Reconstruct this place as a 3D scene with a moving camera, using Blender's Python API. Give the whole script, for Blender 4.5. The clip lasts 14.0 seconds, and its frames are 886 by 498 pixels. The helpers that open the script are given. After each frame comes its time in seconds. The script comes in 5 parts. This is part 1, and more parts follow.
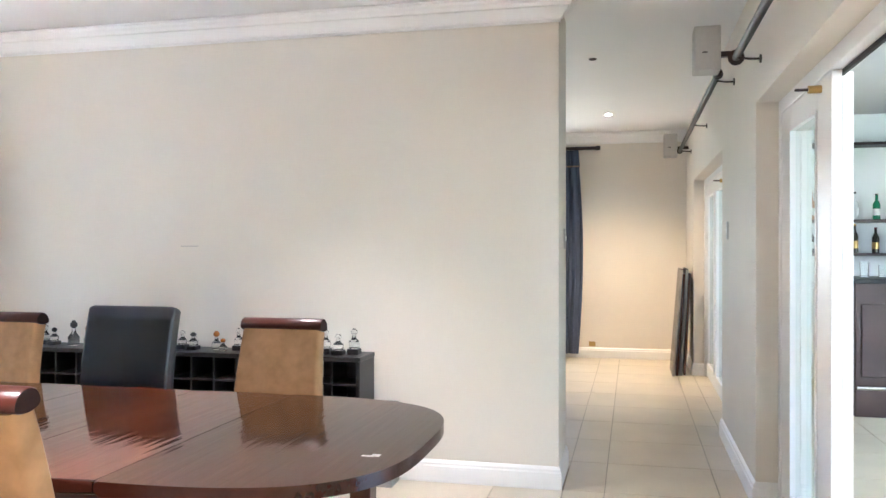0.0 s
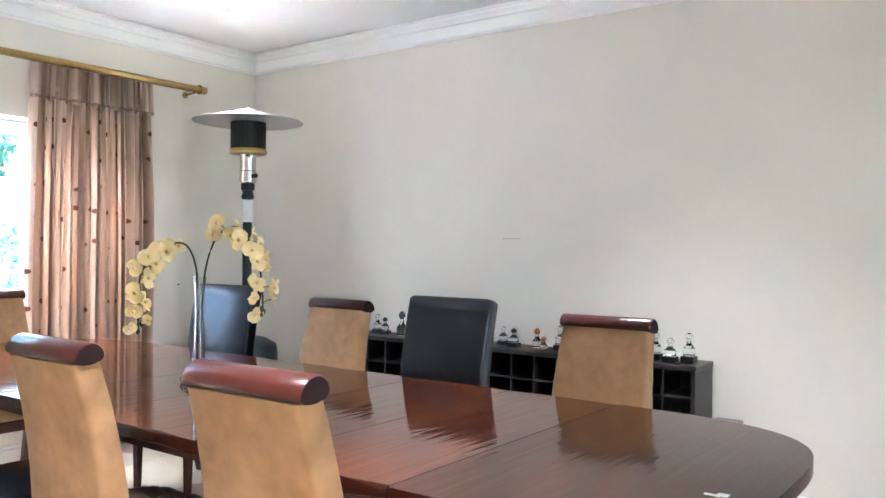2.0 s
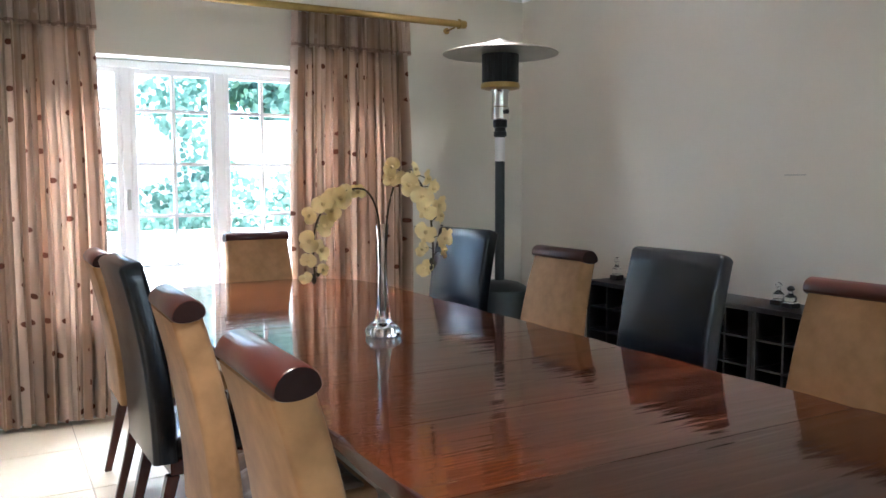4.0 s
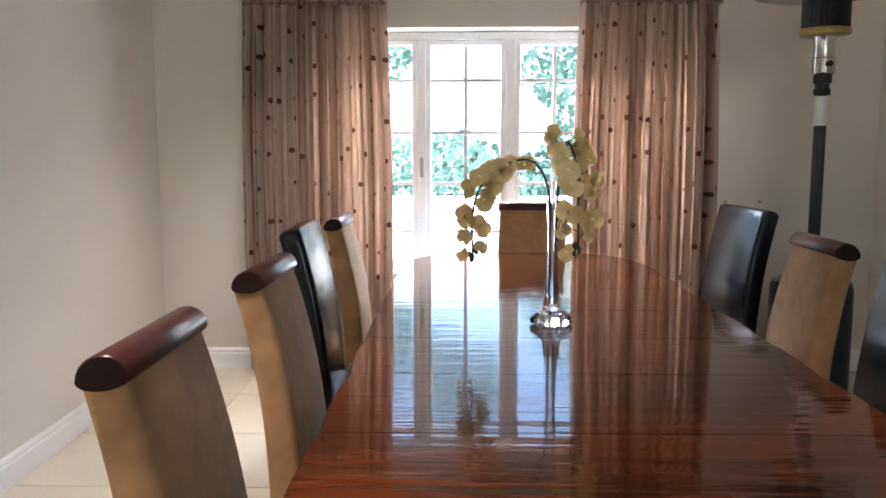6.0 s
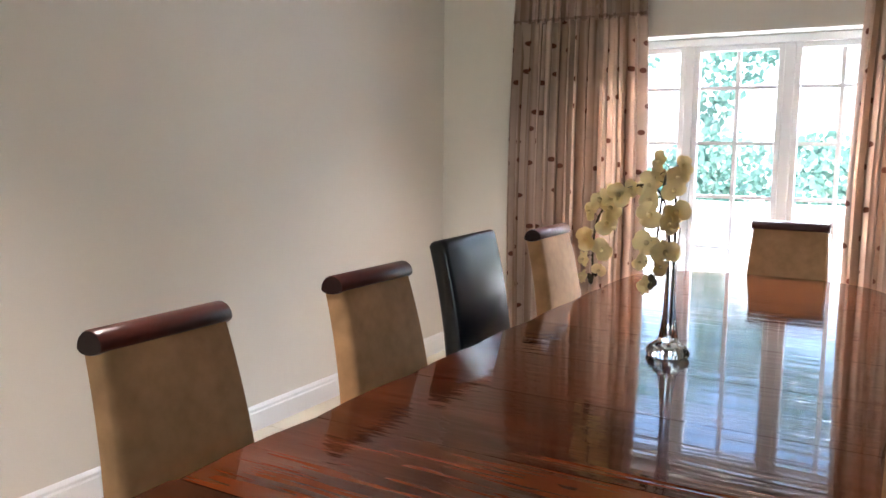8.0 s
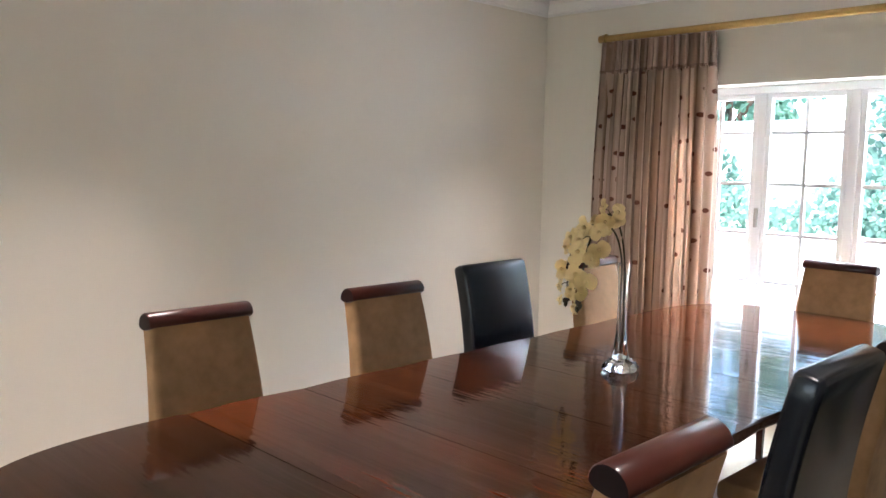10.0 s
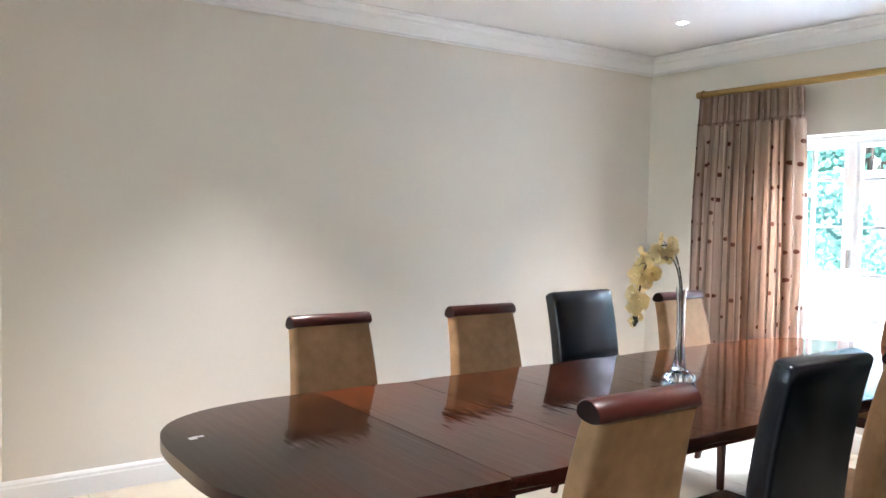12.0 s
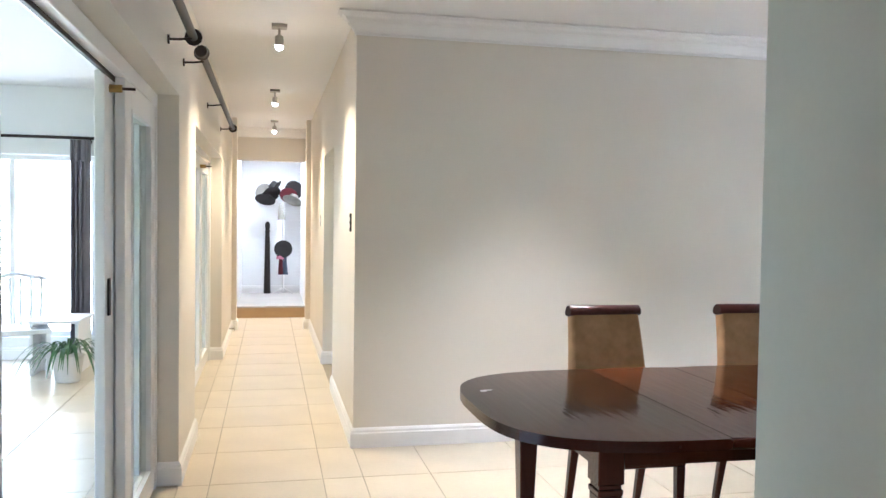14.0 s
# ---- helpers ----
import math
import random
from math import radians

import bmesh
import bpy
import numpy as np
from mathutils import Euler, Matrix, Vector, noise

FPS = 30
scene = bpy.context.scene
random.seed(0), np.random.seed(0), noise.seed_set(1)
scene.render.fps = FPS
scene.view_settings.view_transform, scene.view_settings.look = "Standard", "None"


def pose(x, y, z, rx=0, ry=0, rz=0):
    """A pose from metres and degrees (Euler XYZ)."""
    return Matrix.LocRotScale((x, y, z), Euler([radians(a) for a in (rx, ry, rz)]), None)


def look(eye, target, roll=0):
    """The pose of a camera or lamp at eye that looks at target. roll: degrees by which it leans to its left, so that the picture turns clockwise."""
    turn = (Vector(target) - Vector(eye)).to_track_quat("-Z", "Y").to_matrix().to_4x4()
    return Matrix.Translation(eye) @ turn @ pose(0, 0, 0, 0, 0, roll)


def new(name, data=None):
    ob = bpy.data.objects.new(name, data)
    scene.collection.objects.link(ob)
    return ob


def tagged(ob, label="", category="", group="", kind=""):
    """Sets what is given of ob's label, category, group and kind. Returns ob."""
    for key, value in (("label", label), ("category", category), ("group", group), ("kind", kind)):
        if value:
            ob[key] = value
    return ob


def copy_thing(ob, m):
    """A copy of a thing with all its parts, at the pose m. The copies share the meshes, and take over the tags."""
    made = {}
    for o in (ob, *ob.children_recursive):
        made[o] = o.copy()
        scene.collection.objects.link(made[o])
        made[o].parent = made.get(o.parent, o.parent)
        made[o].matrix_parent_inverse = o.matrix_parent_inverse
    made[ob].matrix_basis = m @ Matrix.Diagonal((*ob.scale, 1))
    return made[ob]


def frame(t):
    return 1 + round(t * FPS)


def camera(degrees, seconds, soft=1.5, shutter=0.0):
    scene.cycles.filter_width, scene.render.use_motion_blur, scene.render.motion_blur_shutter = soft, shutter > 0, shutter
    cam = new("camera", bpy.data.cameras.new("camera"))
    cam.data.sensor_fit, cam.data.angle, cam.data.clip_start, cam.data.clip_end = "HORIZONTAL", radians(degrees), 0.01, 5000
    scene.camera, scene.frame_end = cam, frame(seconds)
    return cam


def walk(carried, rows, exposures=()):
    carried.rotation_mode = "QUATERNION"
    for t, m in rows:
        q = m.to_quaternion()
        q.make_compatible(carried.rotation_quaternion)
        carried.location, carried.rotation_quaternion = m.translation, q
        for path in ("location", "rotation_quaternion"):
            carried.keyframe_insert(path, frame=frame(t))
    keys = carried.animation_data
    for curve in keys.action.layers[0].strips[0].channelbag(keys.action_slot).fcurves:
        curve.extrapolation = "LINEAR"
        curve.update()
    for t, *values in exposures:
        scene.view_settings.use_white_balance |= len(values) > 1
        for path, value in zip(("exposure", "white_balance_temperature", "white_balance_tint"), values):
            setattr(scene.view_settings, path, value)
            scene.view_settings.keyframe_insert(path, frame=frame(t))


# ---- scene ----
cam = camera(57.6, 14.0)
PATH = [
    (0, (2.373, -0.257, 1.35), (1.916, 1.69, 1.345), -0.0),
    (0.5, (2.387, -0.128, 1.347), (1.745, 1.766, 1.345), 0.0),
    (1, (2.356, -0.034, 1.335), (1.497, 1.772, 1.332), 0.2),
    (1.5, (2.288, 0.038, 1.31), (1.251, 1.749, 1.307), 0.4),
    (2, (2.209, 0.137, 1.292), (1.027, 1.75, 1.291), 0.6),
    (2.5, (2.173, 0.289, 1.28), (0.835, 1.776, 1.262), 0.5),
    (5, (2.329, 1.318, 1.356), (0.406, 1.813, 1.118), -0.4),
    (5.5, (2.308, 1.561, 1.341), (0.334, 1.776, 1.1), -0.2),
    (6, (2.218, 1.815, 1.341), (0.234, 1.769, 1.093), -0.1),
    (6.5, (2.149, 2.055, 1.358), (0.188, 1.767, 1.093), 0.4),
    (7, (2.077, 2.2, 1.36), (0.184, 1.605, 1.105), 0.6),
    (7.5, (2.125, 2.493, 1.41), (0.337, 1.635, 1.149), 0.4),
    (8, (2.117, 2.759, 1.436), (0.405, 1.758, 1.171), 0.4),
    (10.5, (2.239, 3.964, 1.542), (0.921, 2.47, 1.368), 1.0),
    (11, (2.318, 4.14, 1.539), (1.082, 2.573, 1.411), 1.0),
    (11.5, (2.419, 4.288, 1.512), (1.228, 2.684, 1.416), 1.1),
    (12, (2.452, 4.413, 1.479), (1.316, 2.77, 1.391), 1.0),
    (12.5, (2.449, 4.593, 1.455), (1.489, 2.84, 1.382), 0.5),
    (13, (2.469, 4.719, 1.454), (1.764, 2.849, 1.384), 0.7),
    (13.5, (2.503, 4.889, 1.454), (1.973, 2.961, 1.382), 0.8),
    (14, (2.525, 5.074, 1.455), (2.104, 3.12, 1.383), 0.8),
]
EXPOSURES = [(0, 4.15, 5550, 15), (1.5, 4.3, 5350, 13), (2.7, 3.5, 5300, 12), (5, 2.85, 5950, 15), (5.5, 2.7, 6050, 17), (8, 2.88, 6050, 18), (11, 2.97, 5800, 14), (11.5, 3.25, 5650, 13), (12.5, 3.5, 5400, 12), (13.5, 3.5, 5350, 11), (14, 3.32, 5350, 11)]
walk(cam, [(t, look(eye, target, roll)) for t, eye, target, roll in PATH], EXPOSURES)

# ---- world, sun and lamps ----
world = bpy.data.worlds.new("world")
scene.world = world
world.use_nodes = True
sky = world.node_tree.nodes.new("ShaderNodeTexSky")
sky.sky_type, sky.sun_disc = "NISHITA", False
SUN_EL, SUN_AZ = radians(60), radians(30)
sky.sun_elevation, sky.sun_rotation = SUN_EL, SUN_AZ
world.node_tree.links.new(sky.outputs[0], world.node_tree.nodes["Background"].inputs[0])
world.node_tree.nodes["Background"].inputs[1].default_value = 0.15


def lamp(name, kind, power, m, color=(1, 1, 1), **more):
    data = bpy.data.lights.new(name, kind)
    data.energy, data.color = power, color
    for key, value in more.items():
        if key == "size":
            data.shape, data.size, data.size_y = "RECTANGLE", value[0], value[1]
        elif key == "radius":
            data.shadow_soft_size = value
        elif key == "cone":
            data.spot_size, data.spot_blend = radians(value[0]), value[1]
        elif key == "angle":
            data.angle = radians(value)
    ob = new(name, data)
    ob.matrix_world = m
    return ob


sun_dir = Vector((math.sin(SUN_AZ) * math.cos(SUN_EL), math.cos(SUN_AZ) * math.cos(SUN_EL), math.sin(SUN_EL)))
lamp("sun", "SUN", 5.0, look(sun_dir * 30, (0, 0, 0)), (1, 0.95, 0.88), angle=0.5)
DAY = (0.86, 0.94, 1.0)
WARM = (1.0, 0.90, 0.78)
AMBERISH = (1.0, 0.76, 0.46)
lamp("window_light_bar_south", "AREA", 6, look((5.3, -3.75, 1.2), (5.3, 0, 1.0)), DAY, size=(2.4, 1.9))
# added lamp over the terrace, above the window's view, standing in for skylight
lamp("sky_fill_garden", "AREA", 115, look((-4.0, 2.07, 3.1), (-1.2, 2.07, 0.9)), DAY, size=(2.8, 1.3))
# added daylight fill, no window is known on the bar room's east side
lamp("bar_east_fill", "AREA", 5, look((7.85, 3.0, 1.4), (3, 3.0, 1.0)), DAY, size=(4.0, 1.8))
lamp("window_light_foyer", "AREA", 2, look((0.95, 9.94, 1.45), (1.6, 6, 0.6)), DAY, size=(0.85, 1.0))
DOWNLIGHTS = [(-1.82, 3.37), (-1.76, 0.97), (0.90, 0.92), (0.85, 3.3)]
for px, py in DOWNLIGHTS:
    lamp("downlight_beam", "SPOT", 38 if px < 0 else 42 if py < 2 else 24, look((px, py, 2.70), (px, py, 0)), WARM, cone=(84, 1.0), radius=0.2)
SPOTS = [(2.47, -0.42), (2.48, -3.2), (2.47, -5.8)]
for px, py in SPOTS:
    lamp("spot_beam", "SPOT", 19, look((px, py, 2.52), (px, py, 0)), AMBERISH, cone=(120, 0.9), radius=0.03)
lamp("hall_beam", "SPOT", 18, look((2.13, 8.3, 2.70), (2.15, 8.75, 0)), (1.0, 0.72, 0.40), cone=(104, 1.0), radius=0.03)
# added fill to brighten the alcove, no such lamp is known there
lamp("alcove_fill", "SPOT", 50, look((2.5, -7.9, 2.70), (2.5, -8.0, 0)), (1, 0.97, 0.93), cone=(140, 0.9), radius=0.05)


# ---- materials ----
def material(name, color, rough=0.5, metal=0.0, vary=0.12, scale=3.0, fine=60.0, bump=0.1, depth=0.002, coat=0.0, trans=0.0, spec=0.5, ior=1.45, stretch=(1, 1, 1), per_thing=0.0, emit=0.0):
    m = bpy.data.materials.new(name)
    m.use_nodes = True
    n, l = m.node_tree.nodes, m.node_tree.links
    p = n["Principled BSDF"]
    p.inputs["Roughness"].default_value, p.inputs["Metallic"].default_value = rough, metal
    p.inputs["Coat Weight"].default_value, p.inputs["Transmission Weight"].default_value = coat, trans
    p.inputs["Coat Roughness"].default_value = 0.06
    p.inputs["Specular IOR Level"].default_value, p.inputs["IOR"].default_value = spec, ior
    co, mp = n.new("ShaderNodeTexCoord"), n.new("ShaderNodeMapping")
    mp.inputs["Scale"].default_value = stretch
    l.new(co.outputs["Object"], mp.inputs["Vector"])
    big, small = n.new("ShaderNodeTexNoise"), n.new("ShaderNodeTexNoise")
    big.inputs["Scale"].default_value, small.inputs["Scale"].default_value = scale, fine
    big.inputs["Detail"].default_value, small.inputs["Detail"].default_value = 5, 3
    l.new(mp.outputs[0], big.inputs["Vector"])
    l.new(mp.outputs[0], small.inputs["Vector"])
    mix = n.new("ShaderNodeMix")
    mix.data_type = "RGBA"
    mix.inputs["A"].default_value = (*[c * (1 - vary) for c in color], 1)
    mix.inputs["B"].default_value = (*[min(1, c * (1 + vary)) for c in color], 1)
    add = n.new("ShaderNodeMath")
    add.operation = "MULTIPLY_ADD"
    l.new(small.outputs["Fac"], add.inputs[0])
    add.inputs[1].default_value = 0.3
    l.new(big.outputs["Fac"], add.inputs[2])
    ramp = n.new("ShaderNodeMapRange")
    ramp.inputs["From Min"].default_value, ramp.inputs["From Max"].default_value = 0.4, 0.9
    l.new(add.outputs[0], ramp.inputs["Value"])
    l.new(ramp.outputs[0], mix.inputs["Factor"])
    out = mix.outputs["Result"]
    if per_thing:
        info, hsv, mr = n.new("ShaderNodeObjectInfo"), n.new("ShaderNodeHueSaturation"), n.new("ShaderNodeMapRange")
        mr.inputs["To Min"].default_value, mr.inputs["To Max"].default_value = 1 - per_thing, 1 + per_thing
        l.new(info.outputs["Random"], mr.inputs["Value"])
        l.new(mr.outputs[0], hsv.inputs["Value"])
        l.new(out, hsv.inputs["Color"])
        out = hsv.outputs[0]
    l.new(out, p.inputs["Base Color"])
    if bump:
        b = n.new("ShaderNodeBump")
        b.inputs["Strength"].default_value, b.inputs["Distance"].default_value = bump, depth
        l.new(small.outputs["Fac"], b.inputs["Height"])
        l.new(b.outputs[0], p.inputs["Normal"])
    if emit:
        p.inputs["Emission Color"].default_value, p.inputs["Emission Strength"].default_value = (*color, 1), emit
    return m


def wood_top(name, dark, light, rough):
    """Polished planks whose grain runs along y."""
    m = material(name, light, rough, bump=0, vary=0.1, coat=0.46)
    m.node_tree.nodes["Principled BSDF"].inputs["Specular IOR Level"].default_value = 0.12
    m.node_tree.nodes["Principled BSDF"].inputs["Coat Roughness"].default_value = 0.06
    m.node_tree.nodes["Principled BSDF"].inputs["Coat IOR"].default_value = 1.5
    n, l = m.node_tree.nodes, m.node_tree.links
    p = n["Principled BSDF"]
    co = n.new("ShaderNodeTexCoord")
    info = n.new("ShaderNodeObjectInfo")
    shift = n.new("ShaderNodeVectorMath")
    shift.operation = "MULTIPLY_ADD"
    comb = n.new("ShaderNodeCombineXYZ")
    l.new(info.outputs["Random"], comb.inputs[0])
    l.new(info.outputs["Random"], comb.inputs[1])
    l.new(comb.outputs[0], shift.inputs[0])
    shift.inputs[1].default_value = (7, 9, 0)
    l.new(co.outputs["Object"], shift.inputs[2])
    mp = n.new("ShaderNodeMapping")
    mp.inputs["Scale"].default_value = (11.0, 1.3, 6.0)
    l.new(shift.outputs[0], mp.inputs["Vector"])
    grain, fine, blotch = (n.new("ShaderNodeTexNoise") for _ in range(3))
    grain.inputs["Scale"].default_value, grain.inputs["Detail"].default_value, grain.inputs["Distortion"].default_value = 1.4, 6, 1.2
    l.new(mp.outputs[0], grain.inputs["Vector"])
    mp2 = n.new("ShaderNodeMapping")
    mp2.inputs["Scale"].default_value = (40.0, 0.9, 40.0)
    l.new(shift.outputs[0], mp2.inputs["Vector"])
    fine.inputs["Scale"].default_value, fine.inputs["Detail"].default_value = 1.6, 3
    l.new(mp2.outputs[0], fine.inputs["Vector"])
    blotch.inputs["Scale"].default_value = 2.2
    l.new(shift.outputs[0], blotch.inputs["Vector"])
    s1 = n.new("ShaderNodeMath")
    s1.operation = "MULTIPLY_ADD"
    l.new(fine.outputs["Fac"], s1.inputs[0])
    s1.inputs[1].default_value = 0.4
    l.new(grain.outputs["Fac"], s1.inputs[2])
    s2 = n.new("ShaderNodeMath")
    s2.operation = "MULTIPLY_ADD"
    l.new(blotch.outputs["Fac"], s2.inputs[0])
    s2.inputs[1].default_value = 0.5
    l.new(s1.outputs[0], s2.inputs[2])
    ramp = n.new("ShaderNodeValToRGB")
    e = ramp.color_ramp.elements
    e[0].position, e[0].color = 0.74, (*dark, 1)
    e[1].position, e[1].color = 1.20, (*light, 1)
    mid = e.new(0.95)
    mid.color = (*[(a * 0.55 + b * 0.45) for a, b in zip(dark, light)], 1)
    l.new(s2.outputs[0], ramp.inputs["Fac"])
    l.new(ramp.outputs["Color"], p.inputs["Base Color"])
    b = n.new("ShaderNodeBump")
    b.inputs["Strength"].default_value, b.inputs["Distance"].default_value = 0.8, 0.0013
    ripple, rmap = n.new("ShaderNodeTexNoise"), n.new("ShaderNodeMapping")
    rmap.inputs["Scale"].default_value = (27.0, 1.8, 1.0)
    ripple.inputs["Scale"].default_value, ripple.inputs["Detail"].default_value, ripple.inputs["Distortion"].default_value = 1.0, 2, 0.6
    l.new(shift.outputs[0], rmap.inputs["Vector"])
    l.new(rmap.outputs[0], ripple.inputs["Vector"])
    l.new(ripple.outputs["Fac"], b.inputs["Height"])
    l.new(b.outputs[0], p.inputs["Coat Normal"])
    l.new(b.outputs[0], p.inputs["Normal"])
    rr = n.new("ShaderNodeMapRange")
    rr.inputs["To Min"].default_value, rr.inputs["To Max"].default_value = rough * 0.7, rough * 1.6
    l.new(blotch.outputs["Fac"], rr.inputs["Value"])
    l.new(rr.outputs[0], p.inputs["Roughness"])
    return m


def dotted_cloth(name, color, dot):
    """Curtain cloth with rows of small oval dots, laid out along its UV map in metres."""
    m = material(name, color, 0.85, vary=0.10, scale=5, fine=220, bump=0.25, depth=0.001, spec=0.2)
    n, l = m.node_tree.nodes, m.node_tree.links
    p = n["Principled BSDF"]
    base = p.inputs["Base Color"].links[0].from_socket
    uv, mp, vo = n.new("ShaderNodeTexCoord"), n.new("ShaderNodeMapping"), n.new("ShaderNodeTexVoronoi")
    mp.inputs["Scale"].default_value = (9.5, 5.6, 1)
    vo.voronoi_dimensions, vo.inputs["Randomness"].default_value, vo.inputs["Scale"].default_value = "2D", 0.5, 1.0
    l.new(uv.outputs["UV"], mp.inputs["Vector"])
    l.new(mp.outputs[0], vo.inputs["Vector"])
    cut = n.new("ShaderNodeMapRange")
    cut.inputs["From Min"].default_value, cut.inputs["From Max"].default_value = 0.098, 0.072
    l.new(vo.outputs["Distance"], cut.inputs["Value"])
    mix = n.new("ShaderNodeMix")
    mix.data_type = "RGBA"
    mix.inputs["B"].default_value = (*dot, 1)
    stripe, band, tint = n.new("ShaderNodeTexNoise"), n.new("ShaderNodeMapRange"), n.new("ShaderNodeMix")
    smap = n.new("ShaderNodeMapping")
    smap.inputs["Scale"].default_value = (16.0, 0.02, 1)
    stripe.inputs["Scale"].default_value, stripe.inputs["Detail"].default_value = 1.0, 2
    l.new(uv.outputs["UV"], smap.inputs["Vector"])
    l.new(smap.outputs[0], stripe.inputs["Vector"])
    band.inputs["From Min"].default_value, band.inputs["From Max"].default_value = 0.46, 0.56
    l.new(stripe.outputs["Fac"], band.inputs["Value"])
    tint.data_type = "RGBA"
    tint.inputs["B"].default_value = (*[c * k for c, k in zip(color, (0.68, 0.60, 0.54))], 1)
    l.new(base, tint.inputs["A"])
    l.new(band.outputs[0], tint.inputs["Factor"])
    l.new(tint.outputs["Result"], mix.inputs["A"])
    l.new(cut.outputs[0], mix.inputs["Factor"])
    l.new(mix.outputs["Result"], p.inputs["Base Color"])
    tr, ms = n.new("ShaderNodeBsdfTranslucent"), n.new("ShaderNodeMixShader")
    l.new(mix.outputs["Result"], tr.inputs["Color"])
    ms.inputs[0].default_value = 0.5
    l.new(p.outputs[0], ms.inputs[1])
    l.new(tr.outputs[0], ms.inputs[2])
    l.new(ms.outputs[0], n["Material Output"].inputs["Surface"])
    return m


WALL = material("wall_paint", (0.715, 0.668, 0.595), 0.6, vary=0.035, scale=1.2, fine=110, bump=0.22, depth=0.0015, spec=0.3)
WHITE_WALL = material("white_wall_paint", (0.80, 0.81, 0.82), 0.6, vary=0.03, scale=1.2, fine=160, bump=0.1, depth=0.001)
CEIL = material("ceiling_paint", (0.80, 0.79, 0.79), 0.7, vary=0.02, scale=1.0, fine=120, bump=0.05)
TRIM = material("trim_paint", (0.82, 0.81, 0.80), 0.35, vary=0.02, bump=0.04)
WINDOWPAINT = material("window_gloss_paint", (0.86, 0.87, 0.88), 0.3, vary=0.02, bump=0.04)
TILE = material("cream_tile", (0.62, 0.54, 0.42), 0.30, vary=0.07, scale=2.5, fine=40, bump=0.05, per_thing=0.03)
GROUT = material("grout", (0.38, 0.33, 0.26), 0.9)
TABLEWOOD = wood_top("polished_table_wood", (0.026, 0.008, 0.004), (0.115, 0.027, 0.008), 0.06)
ENDWOOD = wood_top("browner_table_wood", (0.022, 0.008, 0.004), (0.060, 0.019, 0.008), 0.12)
ENDWOOD.node_tree.nodes["Principled BSDF"].inputs["Coat Weight"].default_value = 0.30
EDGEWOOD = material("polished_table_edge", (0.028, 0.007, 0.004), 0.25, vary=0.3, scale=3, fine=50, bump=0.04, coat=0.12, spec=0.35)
DARKWOOD = material("dark_mahogany", (0.055, 0.016, 0.010), 0.25, vary=0.3, scale=4, fine=60, bump=0.05, stretch=(1, 1, 0.2))
ROLLWOOD = material("red_mahogany", (0.050, 0.010, 0.006), 0.30, vary=0.35, scale=5, fine=50, bump=0.05, stretch=(0.25, 1, 1), coat=0.2, spec=0.35)
ENDGRAIN = material("dark_end_grain", (0.018, 0.006, 0.005), 0.6, vary=0.3, scale=14, spec=0.2)
SUEDE = material("tan_suede", (0.33, 0.188, 0.088), 0.85, vary=0.38, scale=5, fine=22, bump=0.12, spec=0.25)
SUEDE.node_tree.nodes["Principled BSDF"].inputs["Sheen Weight"].default_value = 0.14
SUEDE.node_tree.nodes["Principled BSDF"].inputs["Sheen Roughness"].default_value = 0.35
LEATHER = material("black_leather", (0.006, 0.008, 0.012), 0.24, vary=0.25, scale=8, fine=120, bump=0.15, depth=0.001)
PAD = material("crinkled_brown_cushion", (0.11, 0.075, 0.05), 0.45, vary=0.5, scale=12, fine=25, bump=0.9, depth=0.01)
BLACK = material("black_lacquer", (0.010, 0.009, 0.009), 0.35, vary=0.2)
CLOTH = dotted_cloth("dotted_curtain_cloth", (0.66, 0.52, 0.42), (0.17, 0.07, 0.045))
SCUFF = material("grey_scuff", (0.48, 0.46, 0.43), 0.7)
TAPE = material("brown_tape", (0.34, 0.23, 0.18), 0.9)
HEADING = dotted_cloth("curtain_heading_cloth", (0.60, 0.46, 0.37), (0.50, 0.37, 0.29))
BLUECLOTH = material("slate_blue_cloth", (0.07, 0.09, 0.14), 0.85, vary=0.2)
GREYCLOTH = material("dark_grey_cloth", (0.24, 0.225, 0.25), 0.85, vary=0.2)
BRASS = material("aged_brass", (0.42, 0.28, 0.10), 0.32, metal=0.9, vary=0.25)
IRON = material("dark_iron", (0.035, 0.026, 0.022), 0.45, metal=0.5, vary=0.3)
CHROME = material("chrome", (0.62, 0.62, 0.62), 0.18, metal=1.0, vary=0.06)
STEEL = material("brushed_steel", (0.42, 0.40, 0.37), 0.38, metal=0.9, vary=0.12)
BLACKMETAL = material("black_metal", (0.02, 0.02, 0.022), 0.4, metal=0.4, vary=0.2)
DRUM = material("dark_green_grey_metal", (0.03, 0.036, 0.038), 0.4, metal=0.3, vary=0.2)
PAPER = material("white_label", (0.75, 0.75, 0.75), 0.6)
GLASS = material("clear_glass", (0.95, 0.97, 0.97), 0.02, trans=1.0, bump=0, vary=0.0, ior=1.45)
PANE = material("window_glass", (0.93, 0.98, 0.96), 0.0, trans=1.0, bump=0, vary=0.0, ior=1.05)
FROST = material("frosted_glass", (0.70, 0.80, 0.74), 0.35, trans=0.75, vary=0.03, bump=0.2)
PETAL = material("cream_yellow_petal", (1.0, 0.79, 0.45), 0.6, vary=0.12, scale=12, fine=80, bump=0.1)
STEMGREEN = material("brown_green_stem", (0.055, 0.04, 0.02), 0.6)
LEAF = material("ivy_leaf", (0.11, 0.20, 0.16), 0.4, vary=0.35, scale=2, per_thing=0.2)


